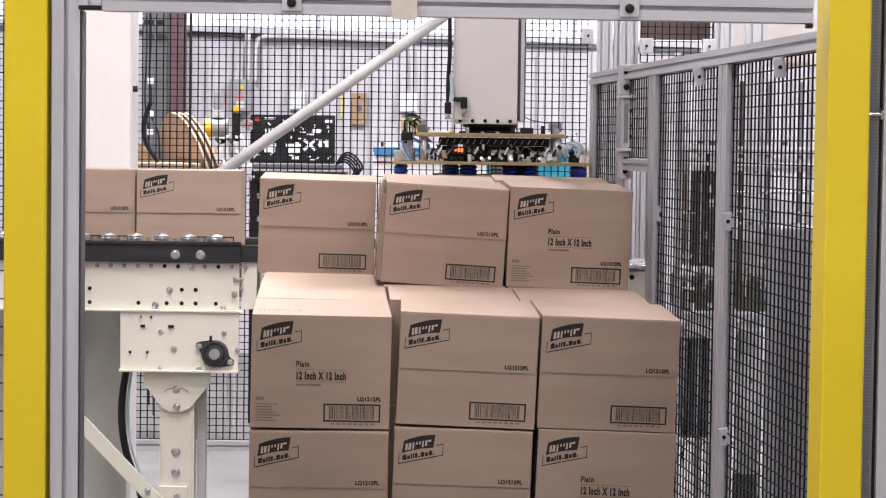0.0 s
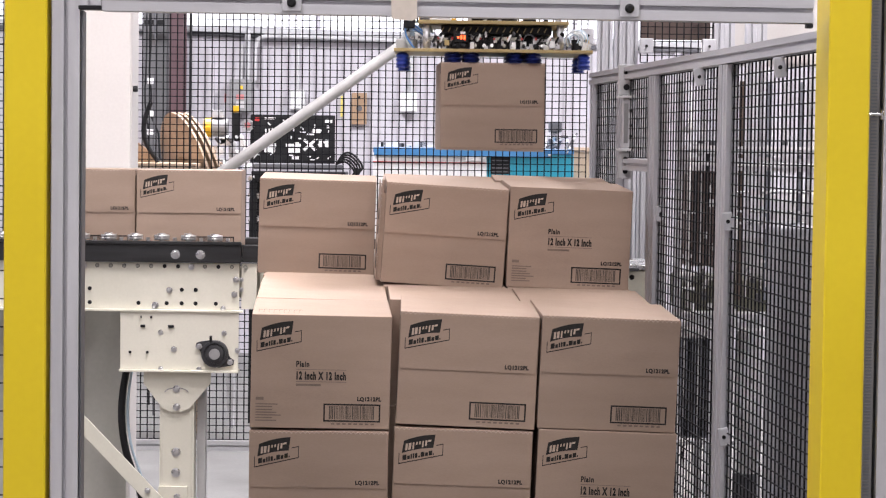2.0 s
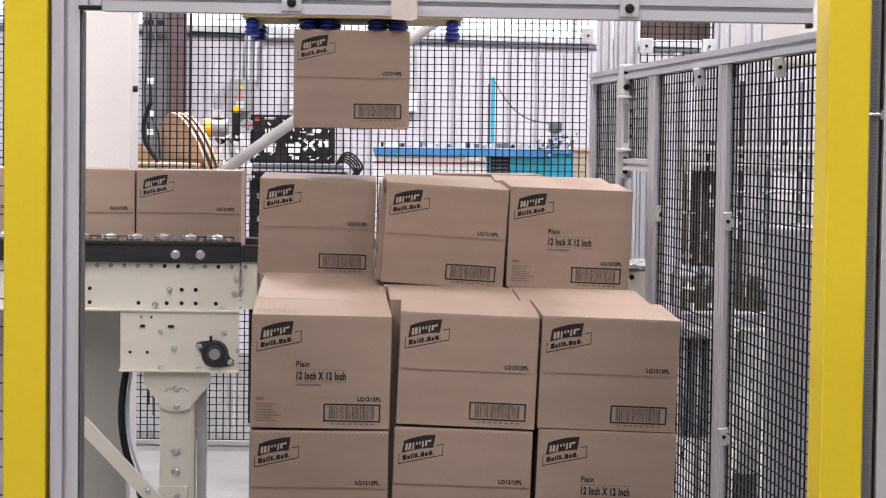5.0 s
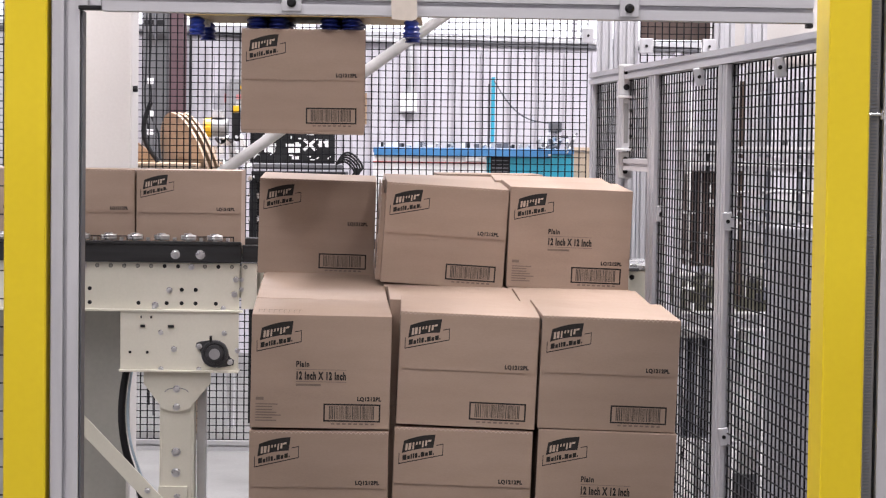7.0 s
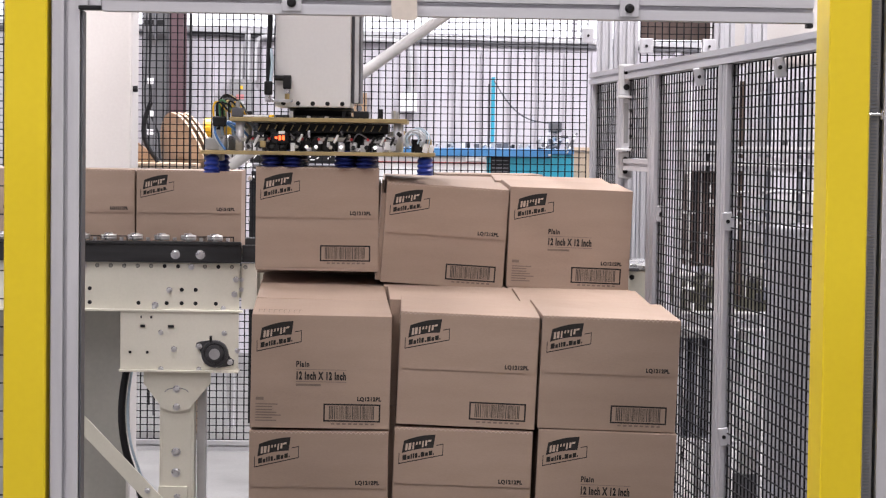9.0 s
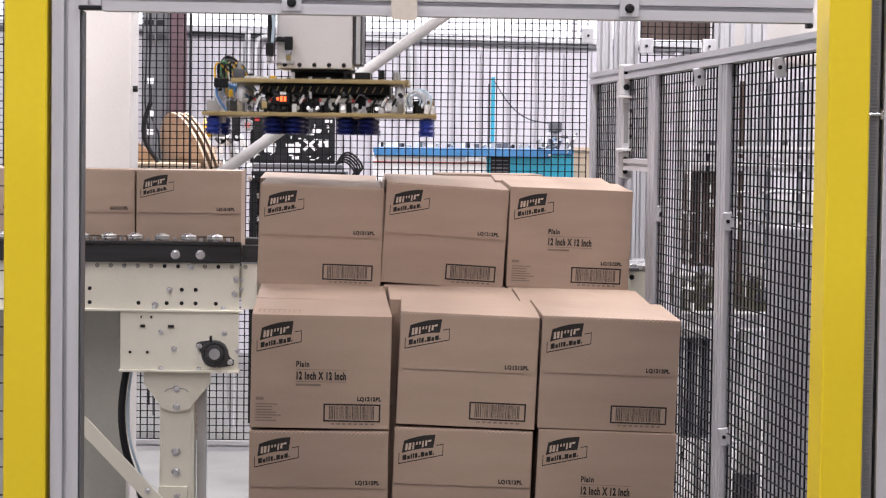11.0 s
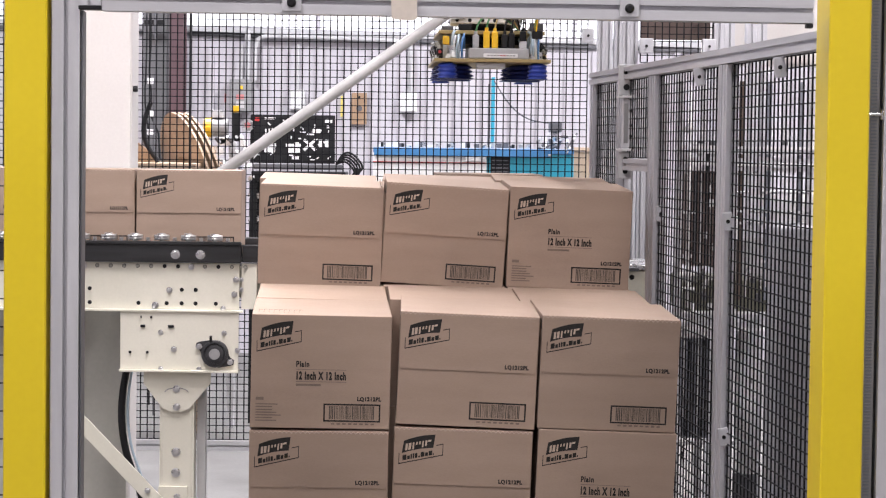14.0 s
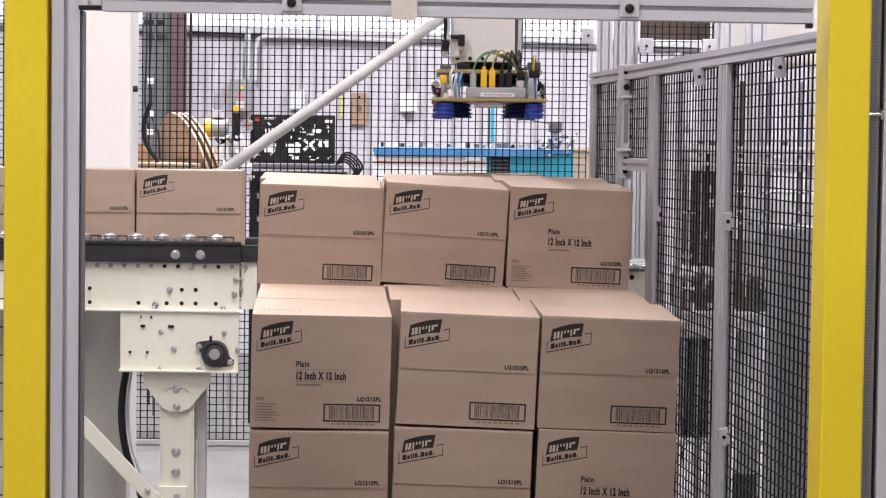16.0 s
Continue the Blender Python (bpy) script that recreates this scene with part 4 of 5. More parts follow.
def carriage():
    """Unseen frame added round the mast, resting on the twin beams, with a shading sheet."""
    c = tagged(empty("mast_carriage"), "unseen dark carriage frame added round the robot mast", "carriage")
    for y0, y1 in ((-0.19, -0.137), (0.104, 0.16)):
        part("cross_bar", box(-0.32, 0.30, y0, y1, 3.271, 3.40, 0.004), DARK_GREY, c)
    # Out-of-view sheet that closes the beam gap so no light falls through.
    part("slide_cover", box(-0.17, 0.15, -1.75, -0.195, 3.275, 3.285, 0.002), LIGHT_GREY, c, "unseen flat grey sheet that blocks light between the beams")
    for x0, x1 in ((-0.18, -0.1365), (0.1065, 0.15)):
        part("guide_block", box(x0, x1, -0.1365, 0.1035, 3.271, 3.40, 0.004), DARK_GREY, c)
    return c


def cup_data(r, h, mat):
    prof = [(r * 0.35, 0.0), (r * 0.66, -h * 0.05)]
    n = 3
    for k in range(n):
        z, w = -h * (0.08 + 0.84 * k / n), r * (0.93 + 0.035 * k)
        prof += [(w * 0.80, z), (w * 0.93, z - h * 0.07), (w, z - h * 0.12), (w, z - h * 0.155), (w * 0.93, z - h * 0.20), (w * 0.80, z - h * 0.265)]
    prof += [(r * 1.03, -h * 0.96), (r * 1.0, -h)]
    return lathe(prof, 24)


def oval(bm, kx, ky):
    bmesh.ops.scale(bm, vec=(kx, ky, 1.0), verts=bm.verts)
    return bm


def gripper():
    """Vacuum gripper: origin at the middle of the lower plate's underside, long way along x."""
    g = tagged(empty("vacuum_gripper"), "vacuum gripper with gold plates and blue bellows cups", "vacuum gripper")
    part("lower_plate", box(-0.303, 0.303, -0.174, 0.174, 0.0, 0.010, 0.0015), GOLD, g, "gold anodised lower plate")
    part("upper_plate", box(-0.23, 0.23, -0.16, 0.16, 0.086, 0.097, 0.0015), GOLD, g, "gold anodised upper plate")
    part("hub", lathe([(0.098, 0.0975), (0.098, 0.103), (0.09, 0.1035)], 32), BLACK, g, "black mounting hub")
    for x in (-0.205, 0.205):
        for y in (-0.135, 0.135):
            part("spacer", rod((x, y, 0.0105), (x, y, 0.0855), 0.011, 16), ALU, g, "aluminium spacer post", True)
    small = big = None
    outer_cups = []
    for x in (-0.277, 0.277):
        for y in (-0.135, 0.135):
            if small is None:
                small = part("bellows_cup", oval(cup_data(0.0212, 0.047, None), 1.0, 1.45), BLUE_RUBBER, g, "bright blue oval bellows suction cup", True)
                small.matrix_basis = pose(x, y, -0.001)
                outer_cups.append(small)
            else:
                outer_cups.append(again(small, g, pose(x, y, -0.001)))
    # Inner cups are blue as well; their darker colour stands for shade.
    lifting = []
    for x in (-0.1225, -0.0675, 0.0675, 0.1225):
        for y in (-0.110, 0.110):
            if big is None:
                big = part("bellows_cup", oval(cup_data(0.0285, 0.045, None), 1.0, 2.2), SHADED_BLUE_RUBBER, g, "blue oval bellows suction cup, colour darkened for shade", True)
                big.matrix_basis = pose(x, y, -0.0005)
                lifting.append(big)
            else:
                lifting.append(again(big, g, pose(x, y, -0.0005)))
    rng = random.Random(11)
    # valves, fittings and ejectors on the lower plate
    for row, y in ((0, -0.145), (1, 0.145)):
        for k in range(13):
            x = -0.18 + k * 0.03 + rng.uniform(-0.005, 0.005)
            h = rng.uniform(0.016, 0.034)
            mat = rng.choice((BLACK, DARK_GREY, GREY_MANIFOLD, STEEL, BLACK))
            v = part("valve", box(x - 0.009, x + 0.009, y - 0.012, y + 0.012, 0.0105, 0.0105 + h, 0.002), mat, g)
            part("fitting", rod((x, y - 0.013, 0.02), (x, y - 0.022, 0.022), 0.005, 10), rng.choice((STEEL, DULL_PLUG, BLACK, BLACK)), v)
    bits = (STEEL, PANEL_WHITE, BLACK, GREY_MANIFOLD, BRASS, STEEL, BLACK, DARK_GREY, DULL_PLUG)
    for side in (-1, 1):
        for k in range(26):
            x = -0.215 + k * 0.0172 + rng.uniform(-0.005, 0.005)
            y = side * (0.162 + rng.uniform(-0.006, 0.006))
            z = rng.choice((0.016, 0.03, 0.042, 0.055)) + rng.uniform(-0.004, 0.004)
            if rng.random() < 0.5:
                part("push_fitting", rod((x, y, z), (x + rng.uniform(-0.016, 0.016), y + side * rng.uniform(0, 0.006), z + rng.uniform(0.004, 0.016)), rng.uniform(0.003, 0.006), 8), rng.choice(bits), g)
            else:
                a, h = rng.uniform(0.003, 0.008), rng.uniform(0.004, 0.011)
                part("connector", box(x - a, x + a, y - 0.005, y + 0.005, z - h, z + h, 0.001), rng.choice(bits), g)
        for k in range(7):
            x = -0.19 + k * 0.055
            hose("tube", [(x, side * 0.15, 0.02), (x + 0.012, side * 0.168, 0.045 + 0.008 * (k % 3)), (x + 0.035, side * 0.165, 0.052), (x + 0.06, side * 0.15, 0.03)], 0.0018, (BLACK, DARK_GREY, BLACK, BLACK)[k % 4], g)
    for k in range(16):
        x = -0.155 + k * 0.021
        fin = part("slanted_clip", box(-0.0014, 0.0014, -0.003, 0.003, -0.008, 0.008), GOLD, g)
        fin.matrix_basis = pose(x, -0.115, 0.071, 0, 28, 0)
    part("distributor", box(-0.15, 0.17, -0.06, 0.06, 0.011, 0.058, 0.004), BLACK, g, "black vacuum distributor")
    part("dark_deck", box(-0.16, 0.18, -0.11, 0.11, 0.0585, 0.0835, 0.002), BLACK, g)
    for side in (-1, 1):
        for x0, x1, z in ((-0.20, -0.125, 0.034), (-0.07, -0.03, 0.038), (0.0, 0.085, 0.037), (0.12, 0.205, 0.033)):
            bar = part("manifold_bar", box(x0, x1, side * 0.160 - 0.004, side * 0.160 + 0.004, z, z + 0.010, 0.0015), DULL_PLUG if x0 < 0.05 else MID_GREY, g, "dull grey manifold bar")
            for k in range(3):
                xk = x0 + (x1 - x0) * (0.2 + 0.3 * k)
                part("cable_end", rod((xk, side * 0.166, z - 0.004), (xk + 0.01, side * 0.172, z + 0.016), 0.0035, 8), (BLACK, PANEL_WHITE, BLACK)[k], bar)
        for k in range(9):
            x = -0.168 + 0.0425 * k
            part("port", rod((x, side * 0.1642, 0.042), (x, side * 0.1665, 0.042), 0.0036, 10), RED, bar)
            part("nut", box(x + 0.012, x + 0.024, side * 0.158 - 0.005, side * 0.158 + 0.005, 0.0105, 0.020 + 0.006 * (k % 3), 0.001), (STEEL, BLACK, PANEL_WHITE)[k % 3], bar)
    part("end_block", box(-0.29, -0.262, -0.038, 0.048, -0.018, -0.0005, 0.003), GREY_MANIFOLD, g, "pale grey block under the plate")
    s = part("pressure_switch", box(-0.119, -0.077, -0.172, -0.152, 0.0305, 0.0575, 0.003), BLACK, g, "pressure switch with red digits")
    for k in range(3):
        part("digit", box(-0.1105 + 0.0095 * k, -0.1045 + 0.0095 * k, -0.1735, -0.1722, 0.0385 + 0.003 * (k == 0), 0.0505 - 0.003 * (k == 0)), LED_RED, s, "glowing red digit")
    # valve terminal at one end, with plugs
    t = part("valve_terminal", box(-0.298, -0.236, -0.108, 0.072, 0.0105, 0.042, 0.004), GREY_MANIFOLD, g, "grey valve terminal with white label")
    tag_plate = part("terminal_label", box(-0.2995, -0.2982, -0.074, 0.028, 0.014, 0.026), PANEL_WHITE, t)
    for k in range(9):
        y = -0.066 + 0.0095 * k
        part("label_bar", box(-0.3004, -0.2996, y, y + 0.0065, 0.0185, 0.022), RED if k in (3, 4) else MID_GREY, tag_plate)
    plugs = ((0.05, GREY_MANIFOLD, 0.040, GREEN_HOSE), (0.018, YELLOW_PLUG, 0.052, GREEN_HOSE), (-0.007, YELLOW_PLUG, 0.050, BRASS), (-0.036, BLACK, 0.042, BLACK), (-0.057, BLACK, 0.046, BLACK), (-0.091, BLACK, 0.030, BLACK))
    for k, (y, mat, h, lead) in enumerate(plugs):
        base = 0.0425 + (0.022 if k == 5 else 0.0)
        if k == 5:
            part("plug_base", box(-0.28, -0.254, y - 0.011, y + 0.011, 0.0425, 0.064, 0.003), LIGHT_GREY, t)
        body = part("plug", box(-0.277, -0.257, y - 0.0095, y + 0.0095, base, base + h, 0.004), mat, t)
        part("collar", rod((-0.267, y, base + h), (-0.267, y, base + h + 0.010), 0.0055, 12), mat, body)
        top = base + h + 0.008
        for q in range(2):
            hose("plug_lead", [(-0.267, y, top), (-0.268 + 0.006 * q, y - 0.004, top + 0.028), (-0.25, y * 0.7 - 0.025, 0.148 + 0.006 * ((k + q) % 3)), (-0.225, y * 0.45 - 0.045, 0.147 - 0.005 * q), (-0.20, y * 0.25 - 0.07, 0.125), (-0.19, -0.085, 0.100)], 0.0026, (lead, DARK_GREY)[q] if k % 2 else lead, t)
    # couplings, plugs and pale hoses on the other corner of that end
    part("sensor_plug", box(-0.268, -0.246, 0.128, 0.149, 0.052, 0.078, 0.004), YELLOW_PLUG, g, "yellow sensor plug")
    part("sensor_block", box(-0.27, -0.244, 0.148, 0.166, 0.018, 0.040, 0.003), BLACK, g)
    part("red_button", rod((-0.272, 0.157, 0.030), (-0.277, 0.157, 0.030), 0.005, 10), RED, g)
    part("elbow", rod((-0.272, 0.117, 0.0105), (-0.262, 0.117, 0.032), 0.010, 12), PANEL_WHITE, g)
    part("elbow", rod((-0.27, 0.132, 0.0105), (-0.27, 0.13, 0.024), 0.008, 12), PANEL_WHITE, g)
    part("upper_valve", box(-0.225, -0.19, 0.06, 0.10, 0.0975, 0.116, 0.003), BLACK, g)
    part("upper_valve", box(-0.225, -0.20, 0.115, 0.15, 0.0975, 0.110, 0.003), DARK_GREY, g)
    part("upper_valve", box(-0.225, -0.195, -0.155, -0.115, 0.0975, 0.122, 0.003), DARK_GREY, g)
    part("upper_fitting", rod((-0.21, -0.14, 0.122), (-0.21, -0.14, 0.138), 0.006, 10), STEEL, g)
    for k in range(8):
        y = (0.105, 0.112, 0.098, 0.09, -0.125, -0.132, -0.118, -0.14)[k]
        hose("air_hose", [(-0.262 + 0.003 * k, y, 0.012), (-0.285 + 0.002 * k, y + 0.004, 0.045), (-0.268, y + 0.006 * (k % 3 - 1), 0.078 + 0.004 * (k % 4)), (-0.225, y * 0.92, 0.076), (-0.20, y * 0.9, 0.045)], 0.0032, (CLEAR_HOSE, PALE_HOSE, CLEAR_HOSE, BLUE_HOSE)[k % 4], g)
    for k in range(7):
        x = -0.272 + 0.008 * k
        hose("loose_lead", [(x, -0.13, 0.09), (x - 0.006, -0.132 - 0.004 * (k % 2), 0.128 + 0.007 * (k % 3)), (x + 0.012, -0.135, 0.140 - 0.006 * (k % 2)), (x + 0.03, -0.13, 0.108), (-0.19, -0.125, 0.101)], 0.0026, (YELLOW_PLUG, BLACK, GREEN_HOSE, BLACK, BRASS, BLACK, YELLOW_PLUG)[k], g)
    for x, y in ((-0.25, -0.12), (-0.245, 0.12)):
        part("coupling", rod((x, y, 0.0105), (x, y, 0.05), 0.011, 14), STEEL, g)
        hose("air_hose", [(x, y, 0.05), (x - 0.01, y, 0.085), (x + 0.03, y * 0.9, 0.10), (x + 0.06, y * 0.7, 0.07)], 0.004, CLEAR_HOSE, g)
    part("junction", box(-0.275, -0.240, -0.150, -0.118, 0.072, 0.098, 0.004), BLACK, g)
    # pump unit at the other end
    p = part("pump_body", rod((0.262, -0.10, 0.0105), (0.262, -0.10, 0.045), 0.021, 20), BLACK, g, "black vacuum pump body")
    for k in range(13):
        yk, r = -0.142 + 0.0045 * k, 0.015 + 0.0024 * ((k * 5) % 8)
        ring = [(0.252 + 0.004 * (k % 4 - 1.5) + r * 1.05 * math.cos(q), yk + 0.012 * math.cos(q + k), 0.044 + r * math.sin(q)) for q in [math.pi * (1.25 - 1.5 * j / 7) for j in range(8)]]
        hose("coil", ring, 0.0021, (CLEAR_HOSE, PALE_HOSE, PALE_HOSE)[k % 3], p)
    part("sensor_tip", rod((0.29, -0.13, 0.0105), (0.288, -0.13, 0.045), 0.006, 10), BRASS, g)
    part("sensor_tip", rod((0.276, -0.15, 0.0105), (0.282, -0.15, 0.034), 0.007, 10), PANEL_WHITE, g)
    for y in (-0.14, -0.05, 0.05, 0.14):
        part("elbow", rod((0.29, y, 0.0105), (0.296, y, 0.03), 0.006, 10), PANEL_WHITE, g)
    for k in range(10):
        x = -0.21 + k * 0.046
        part("screw", rod((x, -0.135 + 0.01 * (k % 2), 0.0975), (x, -0.135 + 0.01 * (k % 2), 0.1025 + 0.012 * (k % 3 == 0)), 0.0055, 10), rng.choice((BLACK, STEEL, GREY_MANIFOLD)), g)
    part("upper_block", box(0.09, 0.13, -0.14, -0.09, 0.0975, 0.116, 0.003), BLACK, g)
    part("upper_sensor", rod((0.16, -0.13, 0.0975), (0.16, -0.13, 0.122), 0.007, 12), BLACK, g)
    part("upper_sensor", rod((0.195, -0.13, 0.0975), (0.195, -0.13, 0.118), 0.006, 12), STEEL, g)
    part("sensor_rail", box(-0.21, -0.13, -0.15, -0.14, 0.0975, 0.103, 0.002), PANEL_WHITE, g)
    part("sensor_tip", box(-0.129, -0.115, -0.15, -0.14, 0.0975, 0.104, 0.002), YELLOW_PLUG, g)
    return g, lifting, outer_cups


gantry()
robot_bridge, mast_carriage, robot_mast = bridge(), carriage(), mast()
vacuum_gripper, lifting_cups, outer_cups = gripper()


# ---- things behind the fence ----
def blue_machine():
    m = tagged(empty("blue_machine", pose(0, 12.25, 0.169)), "blue packing machine with white panels and red stripe", "machine")
    part("table", box(-0.40, 0.73, 0.0, 0.8, 1.3735, 1.401, 0.005), BLUE_PAINT, m, "blue machine top")
    part("edge", box(-0.395, 0.60, -0.014, -0.001, 1.358, 1.398, 0.003), BLUE_PAINT, m)
    part("cabinet", box(-0.40, 0.24, 0.01, 0.75, 0.3, 1.372, 0.008), PANEL_WHITE, m, "white cabinet panel")
    part("red_stripe", box(-0.40, 0.235, 0.0035, 0.0095, 1.315, 1.323, 0.001), RED, m)
    part("teal_panel", box(0.243, 0.73, 0.01, 0.75, 0.3, 1.372, 0.006), TEAL, m, "teal side panel")
    part("cover_lip", box(0.12, 0.238, -0.004, 0.003, 1.33, 1.356, 0.003), PANEL_WHITE, m)
    part("louvre", box(0.262, 0.365, 0.002, 0.0095, 1.26, 1.355, 0.003), BLACK, m)
    for k in range(4):
        part("slat", box(0.268, 0.36, -0.004, 0.002, 1.27 + 0.021 * k, 1.276 + 0.021 * k, 0.001), DARK_GREY, m)
    part("post", box(0.264, 0.286, 0.2, 0.23, 1.406, 1.81, 0.004), TEAL, m, "teal upright post")
    part("control_pad", box(0.246, 0.256, 0.2, 0.23, 1.41, 1.77, 0.002), DARK_GREY, m)
    head = part("print_head", box(0.595, 0.665, 0.1, 0.25, 1.50, 1.56, 0.006), DARK_GREY, m)
    part("head_column", box(0.605, 0.655, 0.12, 0.2, 1.406, 1.50, 0.004), STEEL, head)
    rng = random.Random(8)
    for k in range(16):
        x = 0.52 + 0.21 * rng.random()
        z = 1.406 + 0.04 * rng.random()
        part("head_fitting", rod((x, 0.06 + 0.1 * rng.random(), 1.4055), (x + rng.uniform(-0.02, 0.02), 0.1, z + 0.03), 0.010, 8), rng.choice((STEEL, DARK_GREY, MID_GREY)), m)
    for k in range(21):
        x = -0.38 + 0.042 * k + rng.uniform(-0.012, 0.012)
        part("clamp", box(x, x + 0.03, 0.1, 0.15, 1.4055, 1.418 + 0.02 * rng.random(), 0.003), rng.choice((STEEL, PANEL_WHITE, LIGHT_GREY, DARK_GREY)), m)
        if k % 3 == 0:
            part("knob", rod((x + 0.02, 0.08, 1.4055), (x + 0.02, 0.08, 1.425 + 0.02 * rng.random()), 0.009, 10), rng.choice((BLACK, DARK_GREY, STEEL)), m)
    for k in range(14):
        x, z = 0.53 + 0.2 * rng.random(), 1.36 + 0.14 * rng.random()
        part("head_pipe", rod((x, -0.03, z), (x + rng.uniform(-0.04, 0.04), -0.03, z + rng.uniform(-0.015, 0.03)), rng.uniform(0.004, 0.009), 8), rng.choice((STEEL, PANEL_WHITE, DARK_GREY, STEEL)), m)
    hose("hose", [(0.28, 0.2, 1.79), (0.33, 0.2, 1.70), (0.42, 0.2, 1.60), (0.52, 0.2, 1.555), (0.63, 0.2, 1.55)], 0.004, DARK_GREY, m)
    for x in (-0.35, 0.68):
        for y in (0.05, 0.7):
            part("leg", box(x - 0.03, x + 0.03, y - 0.03, y + 0.03, -0.168, 0.3, 0.004), DARK_GREY, m)
    return m


blue_machine()
crate = tagged(empty("wooden_crate", pose(0.83, 12.75, 0)), "pale wooden crate behind the blue machine", "crate")
part("side", box(-0.09, 0.12, 0.0, 0.3, 0.0, 1.56, 0.006), WOOD, crate)
part("lid", box(-0.10, 0.13, -0.01, 0.31, 1.561, 1.585, 0.004), WOOD, crate)


def cutter_panel():
    p = tagged(empty("black_panel", pose(-1.092, 12.25, 1.474)), "black control panel with white symbols on stand", "panel")
    part("board", box(0.0, 0.476, 0.0, 0.03, 0.0, 0.272, 0.004), BLACK, p)
    rng = random.Random(21)
    spots = [(0.03, 0.10), (0.07, 0.14), (0.12, 0.17), (0.10, 0.12), (0.20, 0.185), (0.24, 0.18), (0.28, 0.17), (0.32, 0.16), (0.36, 0.13), (0.35, 0.17), (0.42, 0.23), (0.43, 0.20)]
    for x, z in spots:
        part("symbol", box(x, x + rng.uniform(0.012, 0.045), -0.002, -0.0004, z, z + rng.uniform(0.008, 0.03)), PANEL_WHITE, p)
    for x, z, w, h in ((0.08, 0.245, 0.06, 0.012), (0.08, 0.06, 0.06, 0.045), (0.20, 0.09, 0.085, 0.02), (0.21, 0.06, 0.07, 0.025), (0.385, 0.09, 0.02, 0.045), (0.42, 0.09, 0.02, 0.045), (0.235, 0.022, 0.04, 0.018)):
        part("symbol", box(x, x + w, -0.002, -0.0004, z, z + h), PANEL_WHITE, p)
    for s in (-1, 1):
        o = part("symbol", box(-0.045, 0.045, -0.002, -0.0004, -0.008, 0.008), PANEL_WHITE, p)
        o.matrix_basis = pose(0.335, 0.0, 0.105 - 0.0, 0, s * 42, 0) @ Matrix.Translation((0, -0.0004 * (s + 1), 0))
    for k in range(34):
        x, z = rng.uniform(0.02, 0.45), rng.uniform(0.02, 0.235)
        s = part("symbol", box(-rng.uniform(0.004, 0.016), rng.uniform(0.004, 0.016), -0.0026, -0.0012, -0.004, 0.004), PANEL_WHITE, p)
        s.matrix_basis = pose(x, 0, z, 0, rng.choice((0, 0, 40, -40, 90)), 0)
    part("red_mark", box(0.025, 0.05, -0.002, -0.0004, 0.235, 0.255), RED, p)
    part("stand", box(0.02, 0.52, -0.02, 0.06, -0.035, -0.004, 0.006), DARK_GREY, p)
    part("stand_shelf", box(0.01, 0.54, -0.03, 0.3, -0.10, -0.045, 0.006), BLACK, p)
    part("stand_cabinet", box(-0.005, 0.5, 0.02, 0.26, -0.62, -0.105, 0.005), BLACK, p)
    for z in (-0.2, -0.33, -0.45):
        part("cabinet_bar", box(-0.01, 0.06, 0.005, 0.0195, z, z + 0.03, 0.003), STEEL, p)
    for x in (0.0, 0.46):
        part("stand_leg", box(x, x + 0.04, 0.0, 0.04, -1.473, -0.1, 0.003), BLACK, p)
        part("stand_leg", box(x, x + 0.04, 0.24, 0.28, -1.473, -0.1, 0.003), BLACK, p)
    for k in range(5):
        hose("lead", [(0.49, 0.0, 0.0), (0.53, -0.02, 0.02 + 0.02 * k), (0.57 + 0.02 * k, -0.02, -0.01), (0.60, -0.02, -0.06), (0.54 + 0.02 * k, 0.0, -0.08)], 0.006, BLACK, p)
    return p


cutter_panel()


def cable_reel():
    r = tagged(empty("cable_reel", pose(-1.37, 11.64, 0.15)), "round plywood cable reel leaning on its drum", "cable reel")
    for dx in (0.0, 0.032, 0.06):
        d = part("flange", lathe([(0.36, 0.0), (0.36, 0.012), (0.06, 0.0125)], 48), WOOD, r, "round plywood flange")
        d.matrix_basis = Matrix.Translation((dx - 0.015, 0.1, 1.245)) @ Matrix.Rotation(radians(-17), 4, "Y") @ Matrix.Rotation(radians(25), 4, "Z") @ Matrix.Rotation(radians(90), 4, "Y")
    part("drum", rod((-0.02, 0.1, 1.24), (0.05, 0.13, 1.265), 0.12, 24), BROWN_BOARD, r)
    part("cradle", box(-0.02, 0.02, 0.08, 0.12, -0.149, 0.93, 0.005), LIGHT_GREY, r)
    return r


def table_stack():
    t = tagged(empty("board_table", pose(-1.66, 11.43, 0.151)), "wooden table with brown boards on it", "table")
    part("top", box(-0.25, 0.38, -0.2, 0.4, 1.30, 1.325, 0.004), WOOD, t)
    for x in (-0.2, 0.3):
        for y in (-0.15, 0.35):
            part("leg", box(x, x + 0.05, y, y + 0.05, -0.151, 1.30, 0.003), WOOD, t)
    return t


cable_reel()
table_stack()
board = tagged(link("leaning_board", plate_xz([(-1.82, 1.477), (-1.50, 1.477), (-1.54, 1.52), (-1.61, 1.575), (-1.70, 1.63), (-1.82, 1.66)], 11.5, 11.52), BROWN_BOARD), "torn brown board standing on the table", "board")


